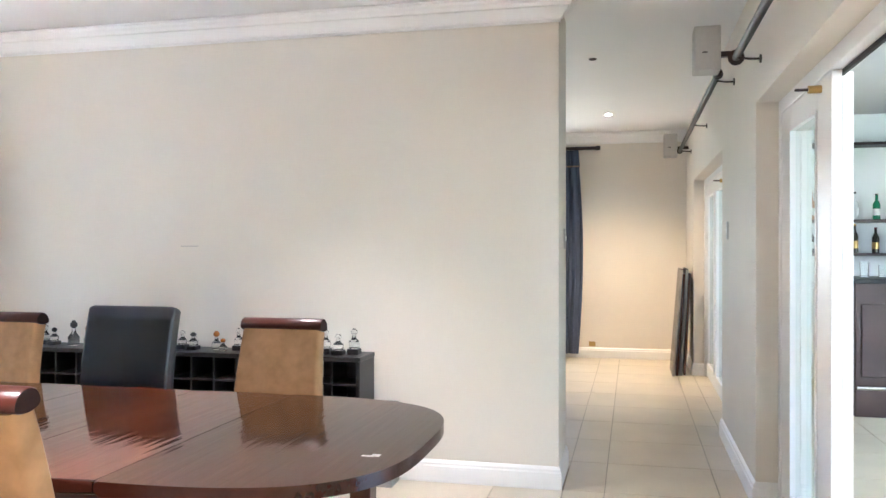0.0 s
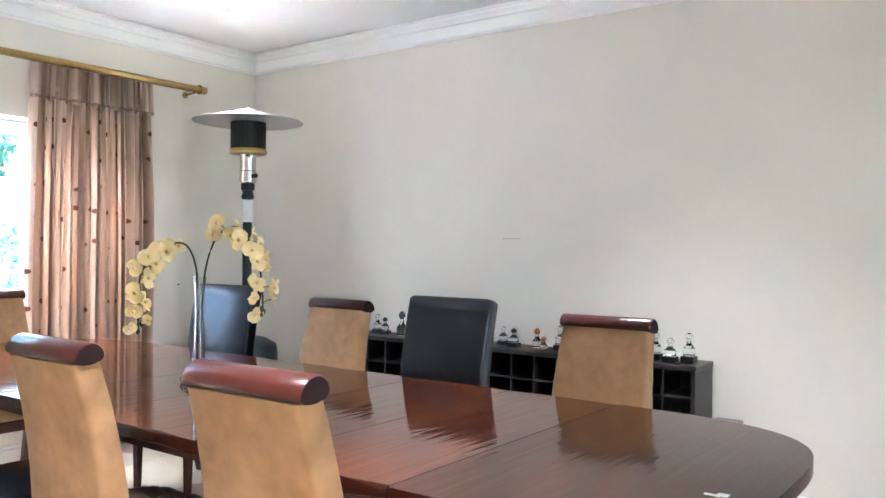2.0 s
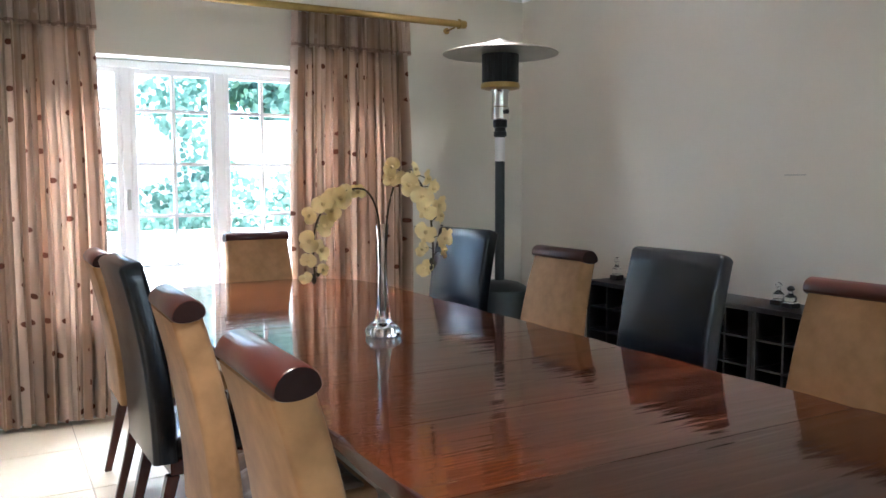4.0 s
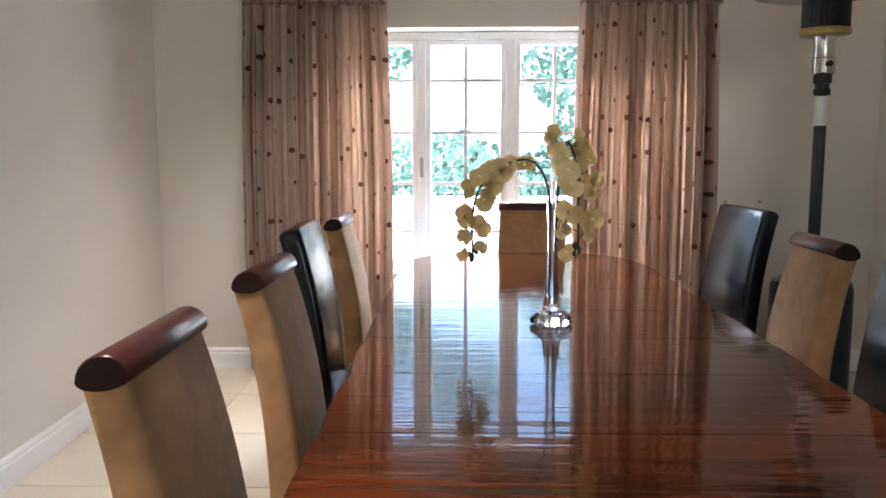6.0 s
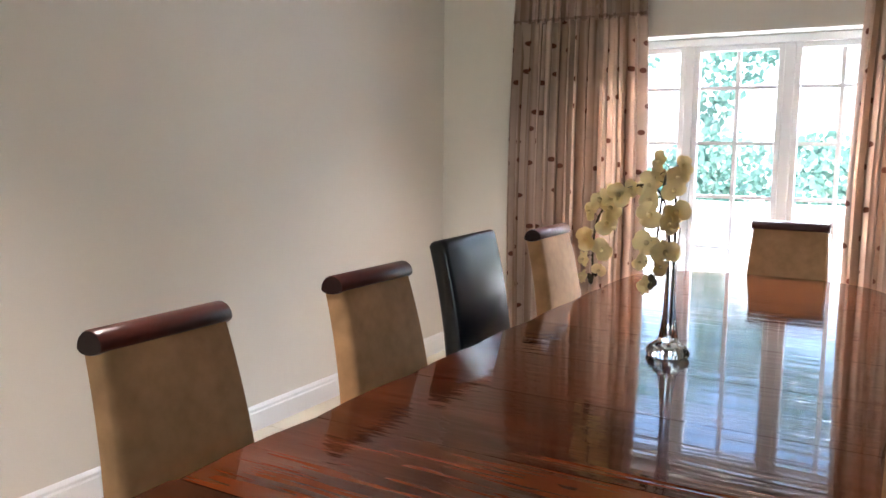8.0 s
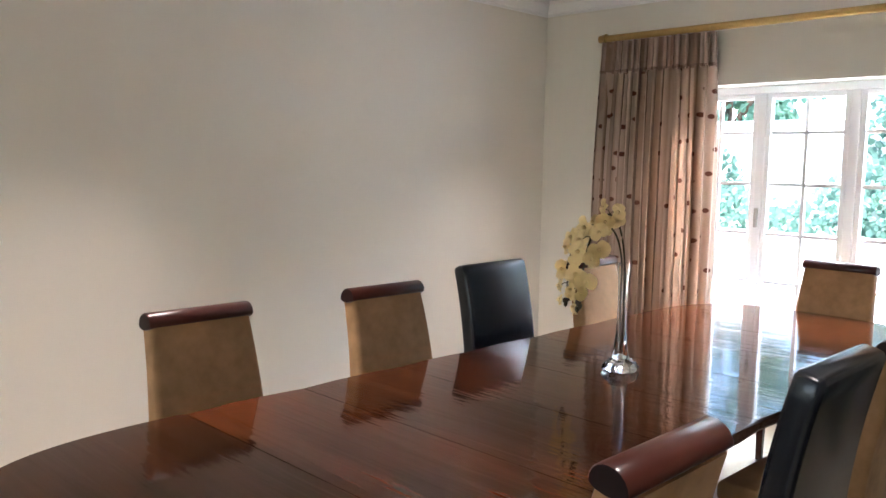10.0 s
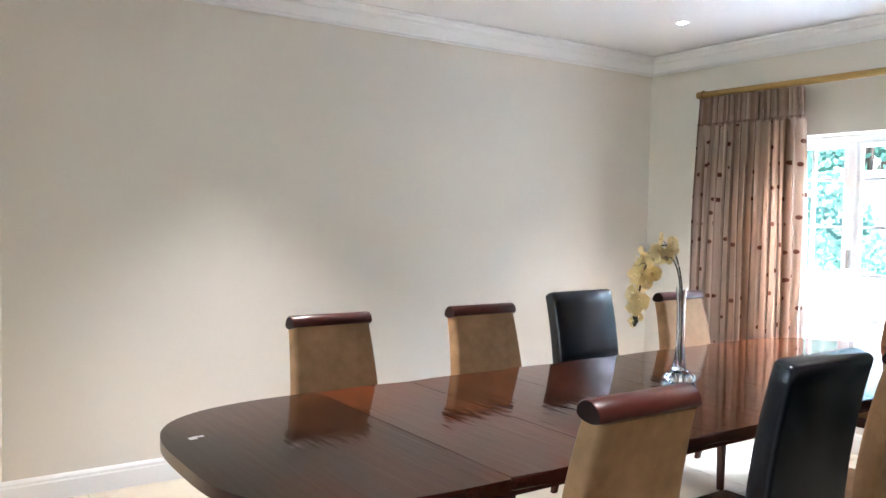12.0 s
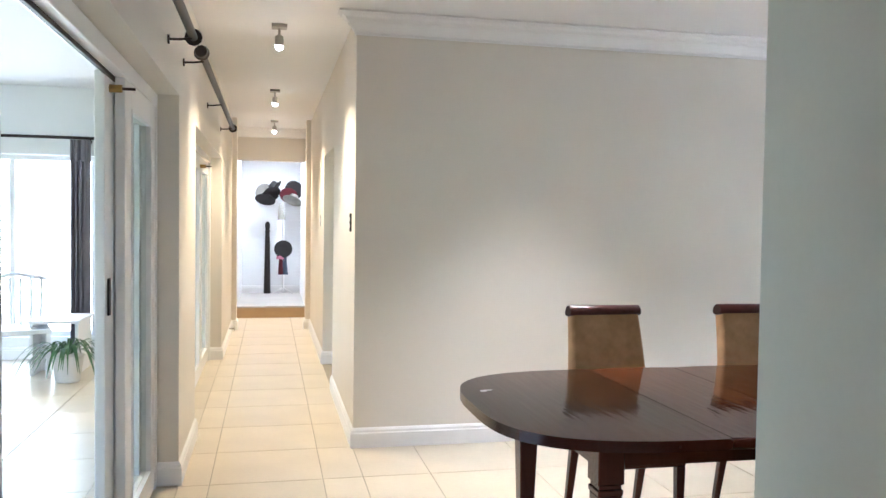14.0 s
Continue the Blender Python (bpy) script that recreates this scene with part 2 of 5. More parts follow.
def lit_through(m, color, share):
    """Thin leaves and petals let part of the light through."""
    n, l = m.node_tree.nodes, m.node_tree.links
    tr, ms = n.new("ShaderNodeBsdfTranslucent"), n.new("ShaderNodeMixShader")
    tr.inputs["Color"].default_value = (*color, 1)
    ms.inputs[0].default_value = share
    l.new(n["Principled BSDF"].outputs[0], ms.inputs[1])
    l.new(tr.outputs[0], ms.inputs[2])
    l.new(ms.outputs[0], n["Material Output"].inputs["Surface"])


lit_through(LEAF, (0.14, 0.26, 0.19), 0.4)
lit_through(PETAL, (1.0, 0.86, 0.58), 0.28)
PLANT = material("spider_plant_leaf", (0.06, 0.14, 0.05), 0.5, vary=0.4)
LAWN = material("lawn", (0.10, 0.17, 0.05), 0.95, vary=0.3, scale=1)
PAVE = material("pale_paving", (0.68, 0.66, 0.62), 0.9, vary=0.12, scale=2)
PLASTER_OUT = material("pale_garden_wall", (0.78, 0.77, 0.74), 0.9, vary=0.08, scale=1)
BARK = material("bark", (0.09, 0.06, 0.045), 0.95, vary=0.4, scale=9)
BARWOOD = material("bar_dark_wood", (0.045, 0.022, 0.018), 0.3, vary=0.3)
GLOW = material("lamp_glow", (1.0, 0.93, 0.80), 0.5, vary=0, bump=0, emit=12.0)
SPEAKER = material("grey_speaker_plastic", (0.50, 0.49, 0.47), 0.6)
SOCKET = material("silver_socket", (0.45, 0.44, 0.42), 0.35, metal=0.5)
BOTTLEGREEN = material("green_bottle_glass", (0.02, 0.22, 0.10), 0.08, vary=0.1, bump=0)
BOTTLEDARK = material("dark_bottle_glass", (0.02, 0.015, 0.012), 0.08, vary=0.1, bump=0)
AMBER = material("amber_bottle_glass", (0.35, 0.13, 0.03), 0.1, vary=0.1, bump=0)
HATBLACK = material("black_felt", (0.025, 0.022, 0.022), 0.9)
HATRED = material("red_felt", (0.10, 0.012, 0.02), 0.9)
HATPINK = material("pink_cloth", (0.55, 0.20, 0.28), 0.9)
HATGREY = material("grey_straw", (0.30, 0.29, 0.26), 0.9, vary=0.3, fine=120)
TILE_GREY = material("grey_step_tile", (0.40, 0.38, 0.36), 0.4)
STEPWOOD = material("light_step_wood", (0.42, 0.28, 0.14), 0.45, vary=0.15, stretch=(0.3, 1, 1))


# ---- mesh helpers ----
def finish(name, bm, mat, smooth=False):
    bmesh.ops.recalc_face_normals(bm, faces=bm.faces)
    me = bpy.data.meshes.new(name)
    bm.to_mesh(me)
    bm.free()
    me.materials.append(mat)
    if smooth:
        for f in me.polygons:
            f.use_smooth = True
        me.set_sharp_from_angle(angle=radians(smooth if smooth is not True else 40))
    return me


def part(name, bm, mat, parent, label="", smooth=False):
    ob = new(name, finish(name, bm, mat, smooth))
    ob.parent = parent
    return tagged(ob, label)


def thing(name, x, y, z, label, category, group="", rz=0.0):
    ob = new(name)
    ob.matrix_world = pose(x, y, z, 0, 0, rz)
    ob.empty_display_size = 0.1
    return tagged(ob, label, category, group)


def solo(name, bm, mat, label, category, group="", kind="", at=(0, 0, 0), rz=0.0, smooth=False):
    ob = new(name, finish(name, bm, mat, smooth))
    ob.matrix_world = pose(*at, 0, 0, rz)
    return tagged(ob, label, category, group, kind)


def box(bm, x0, x1, y0, y1, z0, z1):
    v = [bm.verts.new(p) for p in ((x0, y0, z0), (x1, y0, z0), (x1, y1, z0), (x0, y1, z0), (x0, y0, z1), (x1, y0, z1), (x1, y1, z1), (x0, y1, z1))]
    for f in ((3, 2, 1, 0), (4, 5, 6, 7), (0, 1, 5, 4), (1, 2, 6, 5), (2, 3, 7, 6), (3, 0, 4, 7)):
        bm.faces.new([v[i] for i in f])
    return bm


def boxes(*list_of):
    bm = bmesh.new()
    for b in list_of:
        box(bm, *b)
    return bm


def soft(bm, offset=0.004, segments=2):
    bmesh.ops.bevel(bm, geom=list(bm.edges), offset=offset, segments=segments, affect="EDGES", profile=0.5)
    return bm


def lathe(profile, n=24, bm=None, at=(0, 0, 0), flute=0.0):
    """A turned shape round z from pairs of radius and height."""
    bm = bm or bmesh.new()
    rings = []
    for r, z in profile:
        ring = []
        for i in range(n):
            a = 2 * math.pi * i / n
            k = 1 + flute * math.cos(8 * a)
            ring.append(bm.verts.new((at[0] + r * k * math.cos(a), at[1] + r * k * math.sin(a), at[2] + z)))
        rings.append(ring)
    for a, b in zip(rings, rings[1:]):
        for i in range(n):
            bm.faces.new((a[i], a[(i + 1) % n], b[(i + 1) % n], b[i]))
    bm.faces.new(rings[0][::-1])
    bm.faces.new(rings[-1])
    return bm


def tube(points, r, n=10, bm=None, taper=None):
    """A round bar through the points."""
    bm = bm or bmesh.new()
    pts = [Vector(p) for p in points]
    rings = []
    for i, p in enumerate(pts):
        d = (pts[min(i + 1, len(pts) - 1)] - pts[max(i - 1, 0)]).normalized()
        up = Vector((0, 0, 1)) if abs(d.z) < 0.9 else Vector((1, 0, 0))
        u = d.cross(up).normalized()
        w = d.cross(u)
        rr = r if taper is None else r * (1 + (taper - 1) * i / (len(pts) - 1))
        rings.append([bm.verts.new(p + rr * (math.cos(2 * math.pi * k / n) * u + math.sin(2 * math.pi * k / n) * w)) for k in range(n)])
    for a, b in zip(rings, rings[1:]):
        for k in range(n):
            bm.faces.new((a[k], a[(k + 1) % n], b[(k + 1) % n], b[k]))
    bm.faces.new(rings[0][::-1])
    bm.faces.new(rings[-1])
    return bm


def moulding(points, profile, closed=False, bm=None):
    """A profile (distance from the wall, height) run along a path whose left side is the room, with mitred corners."""
    bm = bm or bmesh.new()
    pts = [Vector(p) for p in points]
    n = len(pts)
    rings = []
    for i, p in enumerate(pts):
        if closed:
            a, b = pts[i - 1], pts[(i + 1) % n]
        else:
            a, b = pts[max(i - 1, 0)], pts[min(i + 1, n - 1)]
        d1 = (p - a).normalized() if (p - a).length > 1e-6 else (b - p).normalized()
        d2 = (b - p).normalized() if (b - p).length > 1e-6 else d1
        n1, n2 = Vector((-d1.y, d1.x)), Vector((-d2.y, d2.x))
        m = (n1 + n2) / (1 + n1.dot(n2))
        rings.append([bm.verts.new((p.x + m.x * d, p.y + m.y * d, z)) for d, z in profile])
    pairs = list(zip(rings, rings[1:])) + ([(rings[-1], rings[0])] if closed else [])
    k = len(profile)
    for a, b in pairs:
        for j in range(k):
            bm.faces.new((a[j], b[j], b[(j + 1) % k], a[(j + 1) % k]))
    if not closed:
        bm.faces.new(rings[0])
        bm.faces.new(rings[-1][::-1])
    return bm


def structure(name, bm, mat, label="", smooth=False):
    return solo(name, bm, mat, label, "", kind="structure", smooth=smooth)


def holed(axis, c0, c1, a0, a1, z1, holes):
    """A wall in boxes: between c0 and c1 across, from a0 to a1 along, with holes (from, to, sill, head)."""
    bm = bmesh.new()

    def put(s, e, zl, zh):
        if e - s > 1e-4 and zh - zl > 1e-4:
            box(bm, *((c0, c1, s, e) if axis == "y" else (s, e, c0, c1)), zl, zh)
    at = a0
    for s, e, sill, head in sorted(holes):
        put(at, s, 0, z1)
        put(s, e, 0, sill)
        put(s, e, head, z1)
        at = e
    put(at, a1, 0, z1)
    return bm


# ---- the shell ----
H = 2.73
XW, XC, XN, XE, YN, YF = -2.6, 2.0, 1.975, 3.0, 4.25, 9.72
WIN = (0.99, 3.15, 0.57, 2.04)
structure("wall_west", holed("y", -2.86, XW, -0.2, 4.75, H, [WIN]), WALL, "cream painted wall with the garden window")
structure("wall_south", holed("x", -0.2, 0.0, XW, XC, H, []), WALL, "plain cream painted dining room wall")
structure("wall_north", holed("x", YN, 4.75, XW, XN, H, []), WALL, "plain cream painted dining room wall")
structure("wall_passage", holed("y", 1.8, XC, -9.0, -0.2, H, [(-3.0, -1.76, 0, 2.06)]), WALL, "cream painted passage wall with a doorway")
structure("wall_east", holed("y", XE, 3.25, -9.0, YF, H, [(0.55, 4.2, 0, 2.1), (-3.4, -0.42, 0, 2.05), (5.8, 8.6, 0, 2.05)]), WALL, "cream painted wall with glazed doorways")
structure("wall_foyer_north", holed("x", YF, 9.95, -0.7, 3.25, H, [(0.5, 1.4, 0.9, 2.0)]), WALL, "cream painted end wall with a curtained window")
structure("wall_foyer_west", holed("y", -0.7, -0.5, 4.75, YF, H, []), WALL, "cream painted foyer wall")
structure("wall_header", boxes((XC, XE, -6.99, -6.84, 2.27, H)), WALL, "cream wall above the passage opening")
for slab_box in ((XC, XE, -9.1, -9.0, 0, H), (XC, 2.012, -9.0, -6.99, 0, H), (2.988, XE, -9.0, -6.99, 0, H)):
    structure("wall_alcove", boxes(slab_box), WHITE_WALL, "white painted alcove wall")
for slab_box in ((XC, 2.06, -5.85, -5.62, 0, H), (2.94, XE, -5.85, -5.62, 0, H)):
    structure("pier", boxes(slab_box), WALL, "shallow cream pier in the passage")
structure("ceiling", boxes((-2.86, XC, -0.2, 4.75, H, 2.85), (XC, 3.25, -9.1, 9.95, H, 2.85), (-0.7, XC, 4.75, 9.95, H, 2.85), (0.4, XC, -9.1, -0.2, H, 2.85)), CEIL, "smooth white painted ceiling")
structure("room_behind_door", boxes((0.4, 0.5, -4.2, -0.2, 0, H), (0.5, 1.8, -4.3, -4.2, 0, H)), WHITE_WALL, "plain white walls behind the doorway")

# the bar room east of the doors
# the opening in the far east wall is added and out of view
structure("bar_room_wall", boxes((8.0, 8.2, -3.9, 1.0, 0, 2.73), (8.0, 8.2, 1.0, 5.0, 0, 0.5), (8.0, 8.2, 1.0, 5.0, 2.3, 2.73), (8.0, 8.2, 5.0, 9.95, 0, 2.73),
    (3.25, 4.25, -3.9, -3.65, 0, 2.73), (4.25, 6.6, -3.9, -3.65, 0, 0.22), (4.25, 6.6, -3.9, -3.65, 2.05, 2.73), (6.6, 8.0, -3.9, -3.65, 0, 2.73), (3.25, 8.0, 8.9, 9.1, 0, 2.73)), WHITE_WALL, "white painted bar room walls with large windows")
structure("bar_room_ceiling", boxes((3.25, 8.2, -3.9, 9.95, 2.73, 2.85)), CEIL, "white bar room ceiling")

CROWN = [(0, 2.600), (0.012, 2.600), (0.012, 2.616), (0.022, 2.622), (0.030, 2.640), (0.052, 2.662), (0.058, 2.672), (0.070, 2.676), (0.078, 2.694), (0.098, 2.704), (0.104, 2.716), (0.118, 2.718), (0.118, 2.7285), (0, 2.7285)]
for run in ([(XN, YN + 0.012), (XN, YN), (XW, YN), (XW, 0), (XC, 0), (XC, -0.012)], [(XE, YF), (-0.5, YF), (-0.5, 4.75)], [(XC, -6.84), (XE, -6.84)]):
    structure("crown_moulding", moulding(run, CROWN), TRIM, "white stepped plaster cornice", smooth=30)
BASE = [(0, 0.001), (0.018, 0.001), (0.018, 0.092), (0.013, 0.100), (0.013, 0.112), (0.006, 0.124), (0, 0.128)]
for run in ([(XN, 4.75), (XN, YN), (XW, YN), (XW, 0), (XC, 0), (XC, -1.76), (1.87, -1.76)], [(1.87, -3.0), (XC, -3.0), (XC, -5.62), (2.06, -5.62), (2.06, -5.85), (XC, -5.85), (XC, -6.84)],
            [(XE, -6.84), (XE, -5.85), (2.94, -5.85), (2.94, -5.62), (XE, -5.62), (XE, -3.4), (3.11, -3.4)], [(3.11, -0.42), (XE, -0.42), (XE, 0.55), (3.11, 0.55)],
            [(3.11, 4.2), (XE, 4.2), (XE, 5.8), (3.11, 5.8)], [(3.11, 8.6), (XE, 8.6), (XE, YF), (-0.5, YF), (-0.5, 4.75)]):
    structure("baseboard", moulding(run, BASE), TRIM, "white moulded skirting board", smooth=30)
structure("baseboard", moulding([(6.6, -3.65), (8.0, -3.65)], BASE), TRIM, "white moulded skirting board")
structure("baseboard", moulding([(3.25, -3.65), (8.0, -3.65)], BASE), TRIM, "white moulded skirting board")
structure("baseboard", moulding([(2.012, -9.0), (2.988, -9.0)], [(d, z + 0.17) for d, z in BASE]), TRIM, "white moulded skirting board")

floor = structure("floor", boxes((-2.86, 8.2, -6.86, 9.95, -0.12, -0.006)), GROUT, "grout bed under large cream floor tiles")
structure("step", soft(boxes((XC + 0.002, XE - 0.002, -9.0, -6.86, 0, 0.145)), 0.003), STEPWOOD, "pale wooden step up to the alcove")
structure("alcove_floor", soft(boxes((XC + 0.002, XE - 0.002, -9.0, -6.84, 0.146, 0.172)), 0.004), TILE_GREY, "grey tiled alcove floor")

# ---- window ----
window = thing("window_1", -2.79, 2.07, 0.575, "white painted wooden casement window with small panes", "window")
window["kind"] = "structure"


def wbox(y0, y1, z0, z1, x0=-0.03, x1=0.03):
    return (x0, x1, y0 - 1.98, y1 - 1.98, z0 - 0.57, z1 - 0.57)


part("window_frame", soft(boxes(wbox(0.90, 0.955, 0.57, 2.03), wbox(3.005, 3.06, 0.57, 2.03), wbox(0.955, 3.005, 0.57, 0.62), wbox(0.955, 3.005, 1.985, 2.03), wbox(1.455, 1.505, 0.62, 1.985), wbox(1.995, 2.05, 0.62, 1.985), wbox(2.53, 2.58, 0.62, 1.985)), 0.005), WINDOWPAINT, window, "white painted window frame")
for y0, y1 in ((0.957, 1.453), (1.507, 1.993), (2.052, 2.528), (2.582, 3.003)):
    b = [wbox(y0, y0 + 0.03, 0.622, 1.983, -0.022, 0.022), wbox(y1 - 0.03, y1, 0.622, 1.983, -0.022, 0.022), wbox(y0 + 0.03, y1 - 0.03, 0.622, 0.652, -0.022, 0.022), wbox(y0 + 0.03, y1 - 0.03, 1.953, 1.983, -0.022, 0.022)]
    part("casement", soft(boxes(*b), 0.003, 1), WINDOWPAINT, window)
    mid = (y0 + y1) / 2
    bars = [wbox(mid - 0.011, mid + 0.011, 0.652, 1.953, -0.012, 0.012)]
    for z in (0.82, 1.12, 1.43, 1.745):
        bars += [wbox(y0 + 0.03, mid - 0.011, z - 0.010, z + 0.010, -0.012, 0.012), wbox(mid + 0.011, y1 - 0.03, z - 0.010, z + 0.010, -0.012, 0.012)]
    part("glazing_bars", boxes(*bars), WINDOWPAINT, window)
    pane = part("pane", boxes(wbox(y0 + 0.031, y1 - 0.031, 0.653, 1.952, -0.002, 0.002)), PANE, window, "clear window glass")
    pane.visible_shadow = False
part("window_sill", soft(boxes(wbox(0.905, 3.055, 0.571, 0.592, 0.032, 0.225)), 0.006), WINDOWPAINT, window, "white painted window sill")
part("handle", soft(boxes(wbox(1.47, 1.49, 1.16, 1.28, 0.031, 0.05)), 0.003), STEEL, window, "metal casement fastener")


# ---- glazed doors in the east wall ----
def leaf(parent, y0, y1, x, top, stile=0.11):
    """One glazed leaf of painted wood between y0 and y1."""
    part("door_leaf", soft(boxes((x, x + 0.04, y0, y0 + stile, 0.012, top), (x, x + 0.04, y1 - stile, y1, 0.012, top), (x, x + 0.04, y0 + stile, y1 - stile, 0.012, 0.14), (x, x + 0.04, y0 + stile, y1 - stile, top - 0.11, top)), 0.004), TRIM, parent, "white painted door frame")
    part("glazing_bead", boxes((x - 0.006, x + 0.046, y0 + stile, y0 + stile + 0.014, 0.14, top - 0.11), (x - 0.006, x + 0.046, y1 - stile - 0.014, y1 - stile, 0.14, top - 0.11), (x - 0.006, x + 0.046, y0 + stile + 0.014, y1 - stile - 0.014, 0.14, 0.154), (x - 0.006, x + 0.046, y0 + stile + 0.014, y1 - stile - 0.014, top - 0.124, top - 0.11)), TRIM, parent)
    g = part("pane", boxes((x + 0.017, x + 0.023, y0 + stile + 0.014, y1 - stile - 0.014, 0.154, top - 0.124)), PANE, parent, "clear door glass")
    g.visible_shadow = False


def bolt(parent, x, y, z):
    part("bolt", tube([(x - 0.05, y, z), (x - 0.035, y, z), (x, y, z)], 0.016, 10), BRASS, parent, "brass door bolt")
    part("bolt_pin", tube([(x - 0.10, y, z), (x - 0.05, y, z)], 0.006, 8), IRON, parent)


doors = thing("door_1", 0, 0, 0, "white painted glazed sliding doors standing open", "door")
doors["kind"] = "structure"
part("door_frame", soft(boxes((3.11, 3.20, 0.55, 0.61, 0, 2.1), (3.11, 3.20, 4.14, 4.2, 0, 2.1), (3.11, 3.20, 0.61, 4.14, 2.03, 2.1)), 0.004), TRIM, doors)
leaf(doors, 0.615, 1.50, 3.115, 2.028, 0.155)
leaf(doors, 0.66, 1.66, 3.165, 2.028, 0.19)
leaf(doors, 3.09, 4.135, 3.115, 2.028, 0.24)
leaf(doors, 3.13, 4.09, 3.165, 2.028, 0.20)
part("door_track", boxes((3.155, 3.168, 0.62, 4.13, 2.012, 2.0295)), IRON, doors, "dark metal sliding track")
bolt(doors, 3.164, 1.57, 1.970)
bolt(doors, 3.114, 3.25, 1.985)
part("door_handle", soft(boxes((3.154, 3.164, 1.59, 1.625, 1.05, 1.20)), 0.003), IRON, doors, "dark recessed pull")
for name, y0, y1, label in (("door_2", -3.4, -0.42, "white painted glazed double doors, closed"), ("door_3", 5.8, 8.6, "white painted glazed double doors, closed")):
    d = thing(name, 0, 0, 0, label, "door")
    d["kind"] = "structure"
    part("door_frame", soft(boxes((3.11, 3.20, y0, y0 + 0.06, 0, 2.05), (3.11, 3.20, y1 - 0.06, y1, 0, 2.05), (3.11, 3.20, y0 + 0.06, y1 - 0.06, 1.99, 2.05)), 0.004), TRIM, d)
    w = (y1 - y0 - 0.12) / 3
    for i in range(3):
        leaf(d, y0 + 0.06 + i * w + 0.003, y0 + 0.06 + (i + 1) * w - 0.003, 3.13, 1.988)
    bolt(d, 3.13, y0 + 0.06 + w * 1.02, 1.9)
d = thing("door_4", 0, 0, 0, "white framed frosted glass door in the passage", "door")
d["kind"] = "structure"
part("door_leaf", soft(boxes((1.84, 1.88, -2.995, -2.89, 0.01, 2.055), (1.84, 1.88, -1.87, -1.765, 0.01, 2.055), (1.84, 1.88, -2.89, -1.87, 0.01, 0.12), (1.84, 1.88, -2.89, -1.87, 1.94, 2.055)), 0.004), TRIM, d)
part("pane", boxes((1.856, 1.864, -2.89, -1.87, 0.12, 1.94)), FROST, d, "greenish frosted glass")


# ---- the dining table ----
table = thing("dining_table", -0.25, 2.13, 0, "long oval dark mahogany dining table with six leaves, highly polished", "table")
HX, HY, FLAT, POW = 2.02, 0.615, 1.25, 3.2


def rim(x):
    ax = abs(x)
    if ax <= FLAT:
        return HY
    u = min(1.0, (ax - FLAT) / (HX - FLAT))
    return HY * (1 - u ** POW) ** (1 / POW)


SEAMS = [-2.02, -1.27, -0.86, -0.40, 0.03, 0.43, 0.87, 1.30, 2.02]
for i, (a, b) in enumerate(zip(SEAMS, SEAMS[1:])):
    a, b = a + 0.0015, b - 0.0015
    xs = []
    steps = 72 if i in (0, len(SEAMS) - 2) else 3
    for k in range(steps + 1):
        u = k / steps
        if i == 0:
            xs.append(b + (a + 0.0015 - b) * math.sin(u * math.pi / 2))
        elif i == len(SEAMS) - 2:
            xs.append(a + (b + 0.0015 - a) * math.sin(u * math.pi / 2))
        else:
            xs.append(a + (b - a) * u)
    top_side = [(x, rim(x)) for x in xs]
    low_side = [(x, -rim(x)) for x in reversed(xs)]
    if top_side[-1][1] < 1e-6:
        low_side = low_side[1:]
    outline = top_side + low_side
    bm = bmesh.new()
    vt = [bm.verts.new((x, y, 0.760)) for x, y in outline]
    vb = [bm.verts.new((x, y, 0.722)) for x, y in outline]
    bm.faces.new(vt)
    bm.faces.new(vb[::-1])
    nn = len(outline)
    for k in range(nn):
        bm.faces.new((vt[k], vb[k], vb[(k + 1) % nn], vt[(k + 1) % nn]))
    edges = [e for e in bm.edges if abs(e.verts[0].co.z - e.verts[1].co.z) < 1e-6 and not (abs(e.verts[0].co.x - e.verts[1].co.x) < 1e-6 and abs(e.verts[0].co.y - e.verts[1].co.y) > 0.3)]
    bmesh.ops.bevel(bm, geom=edges, offset=0.014, segments=4, affect="EDGES", profile=0.5)
    bm.normal_update()
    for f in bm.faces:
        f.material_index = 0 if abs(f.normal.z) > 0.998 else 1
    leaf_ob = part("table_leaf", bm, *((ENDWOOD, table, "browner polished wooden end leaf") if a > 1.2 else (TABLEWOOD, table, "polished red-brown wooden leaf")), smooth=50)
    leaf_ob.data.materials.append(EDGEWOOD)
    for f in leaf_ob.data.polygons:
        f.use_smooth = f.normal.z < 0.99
part("apron", soft(boxes((-1.62, 1.62, 0.40, 0.43, 0.625, 0.721), (-1.62, 1.62, -0.43, -0.40, 0.625, 0.721), (1.62, 1.65, -0.43, 0.43, 0.625, 0.721), (-1.65, -1.62, -0.43, 0.43, 0.625, 0.721)), 0.003), DARKWOOD, table, "dark wooden apron")
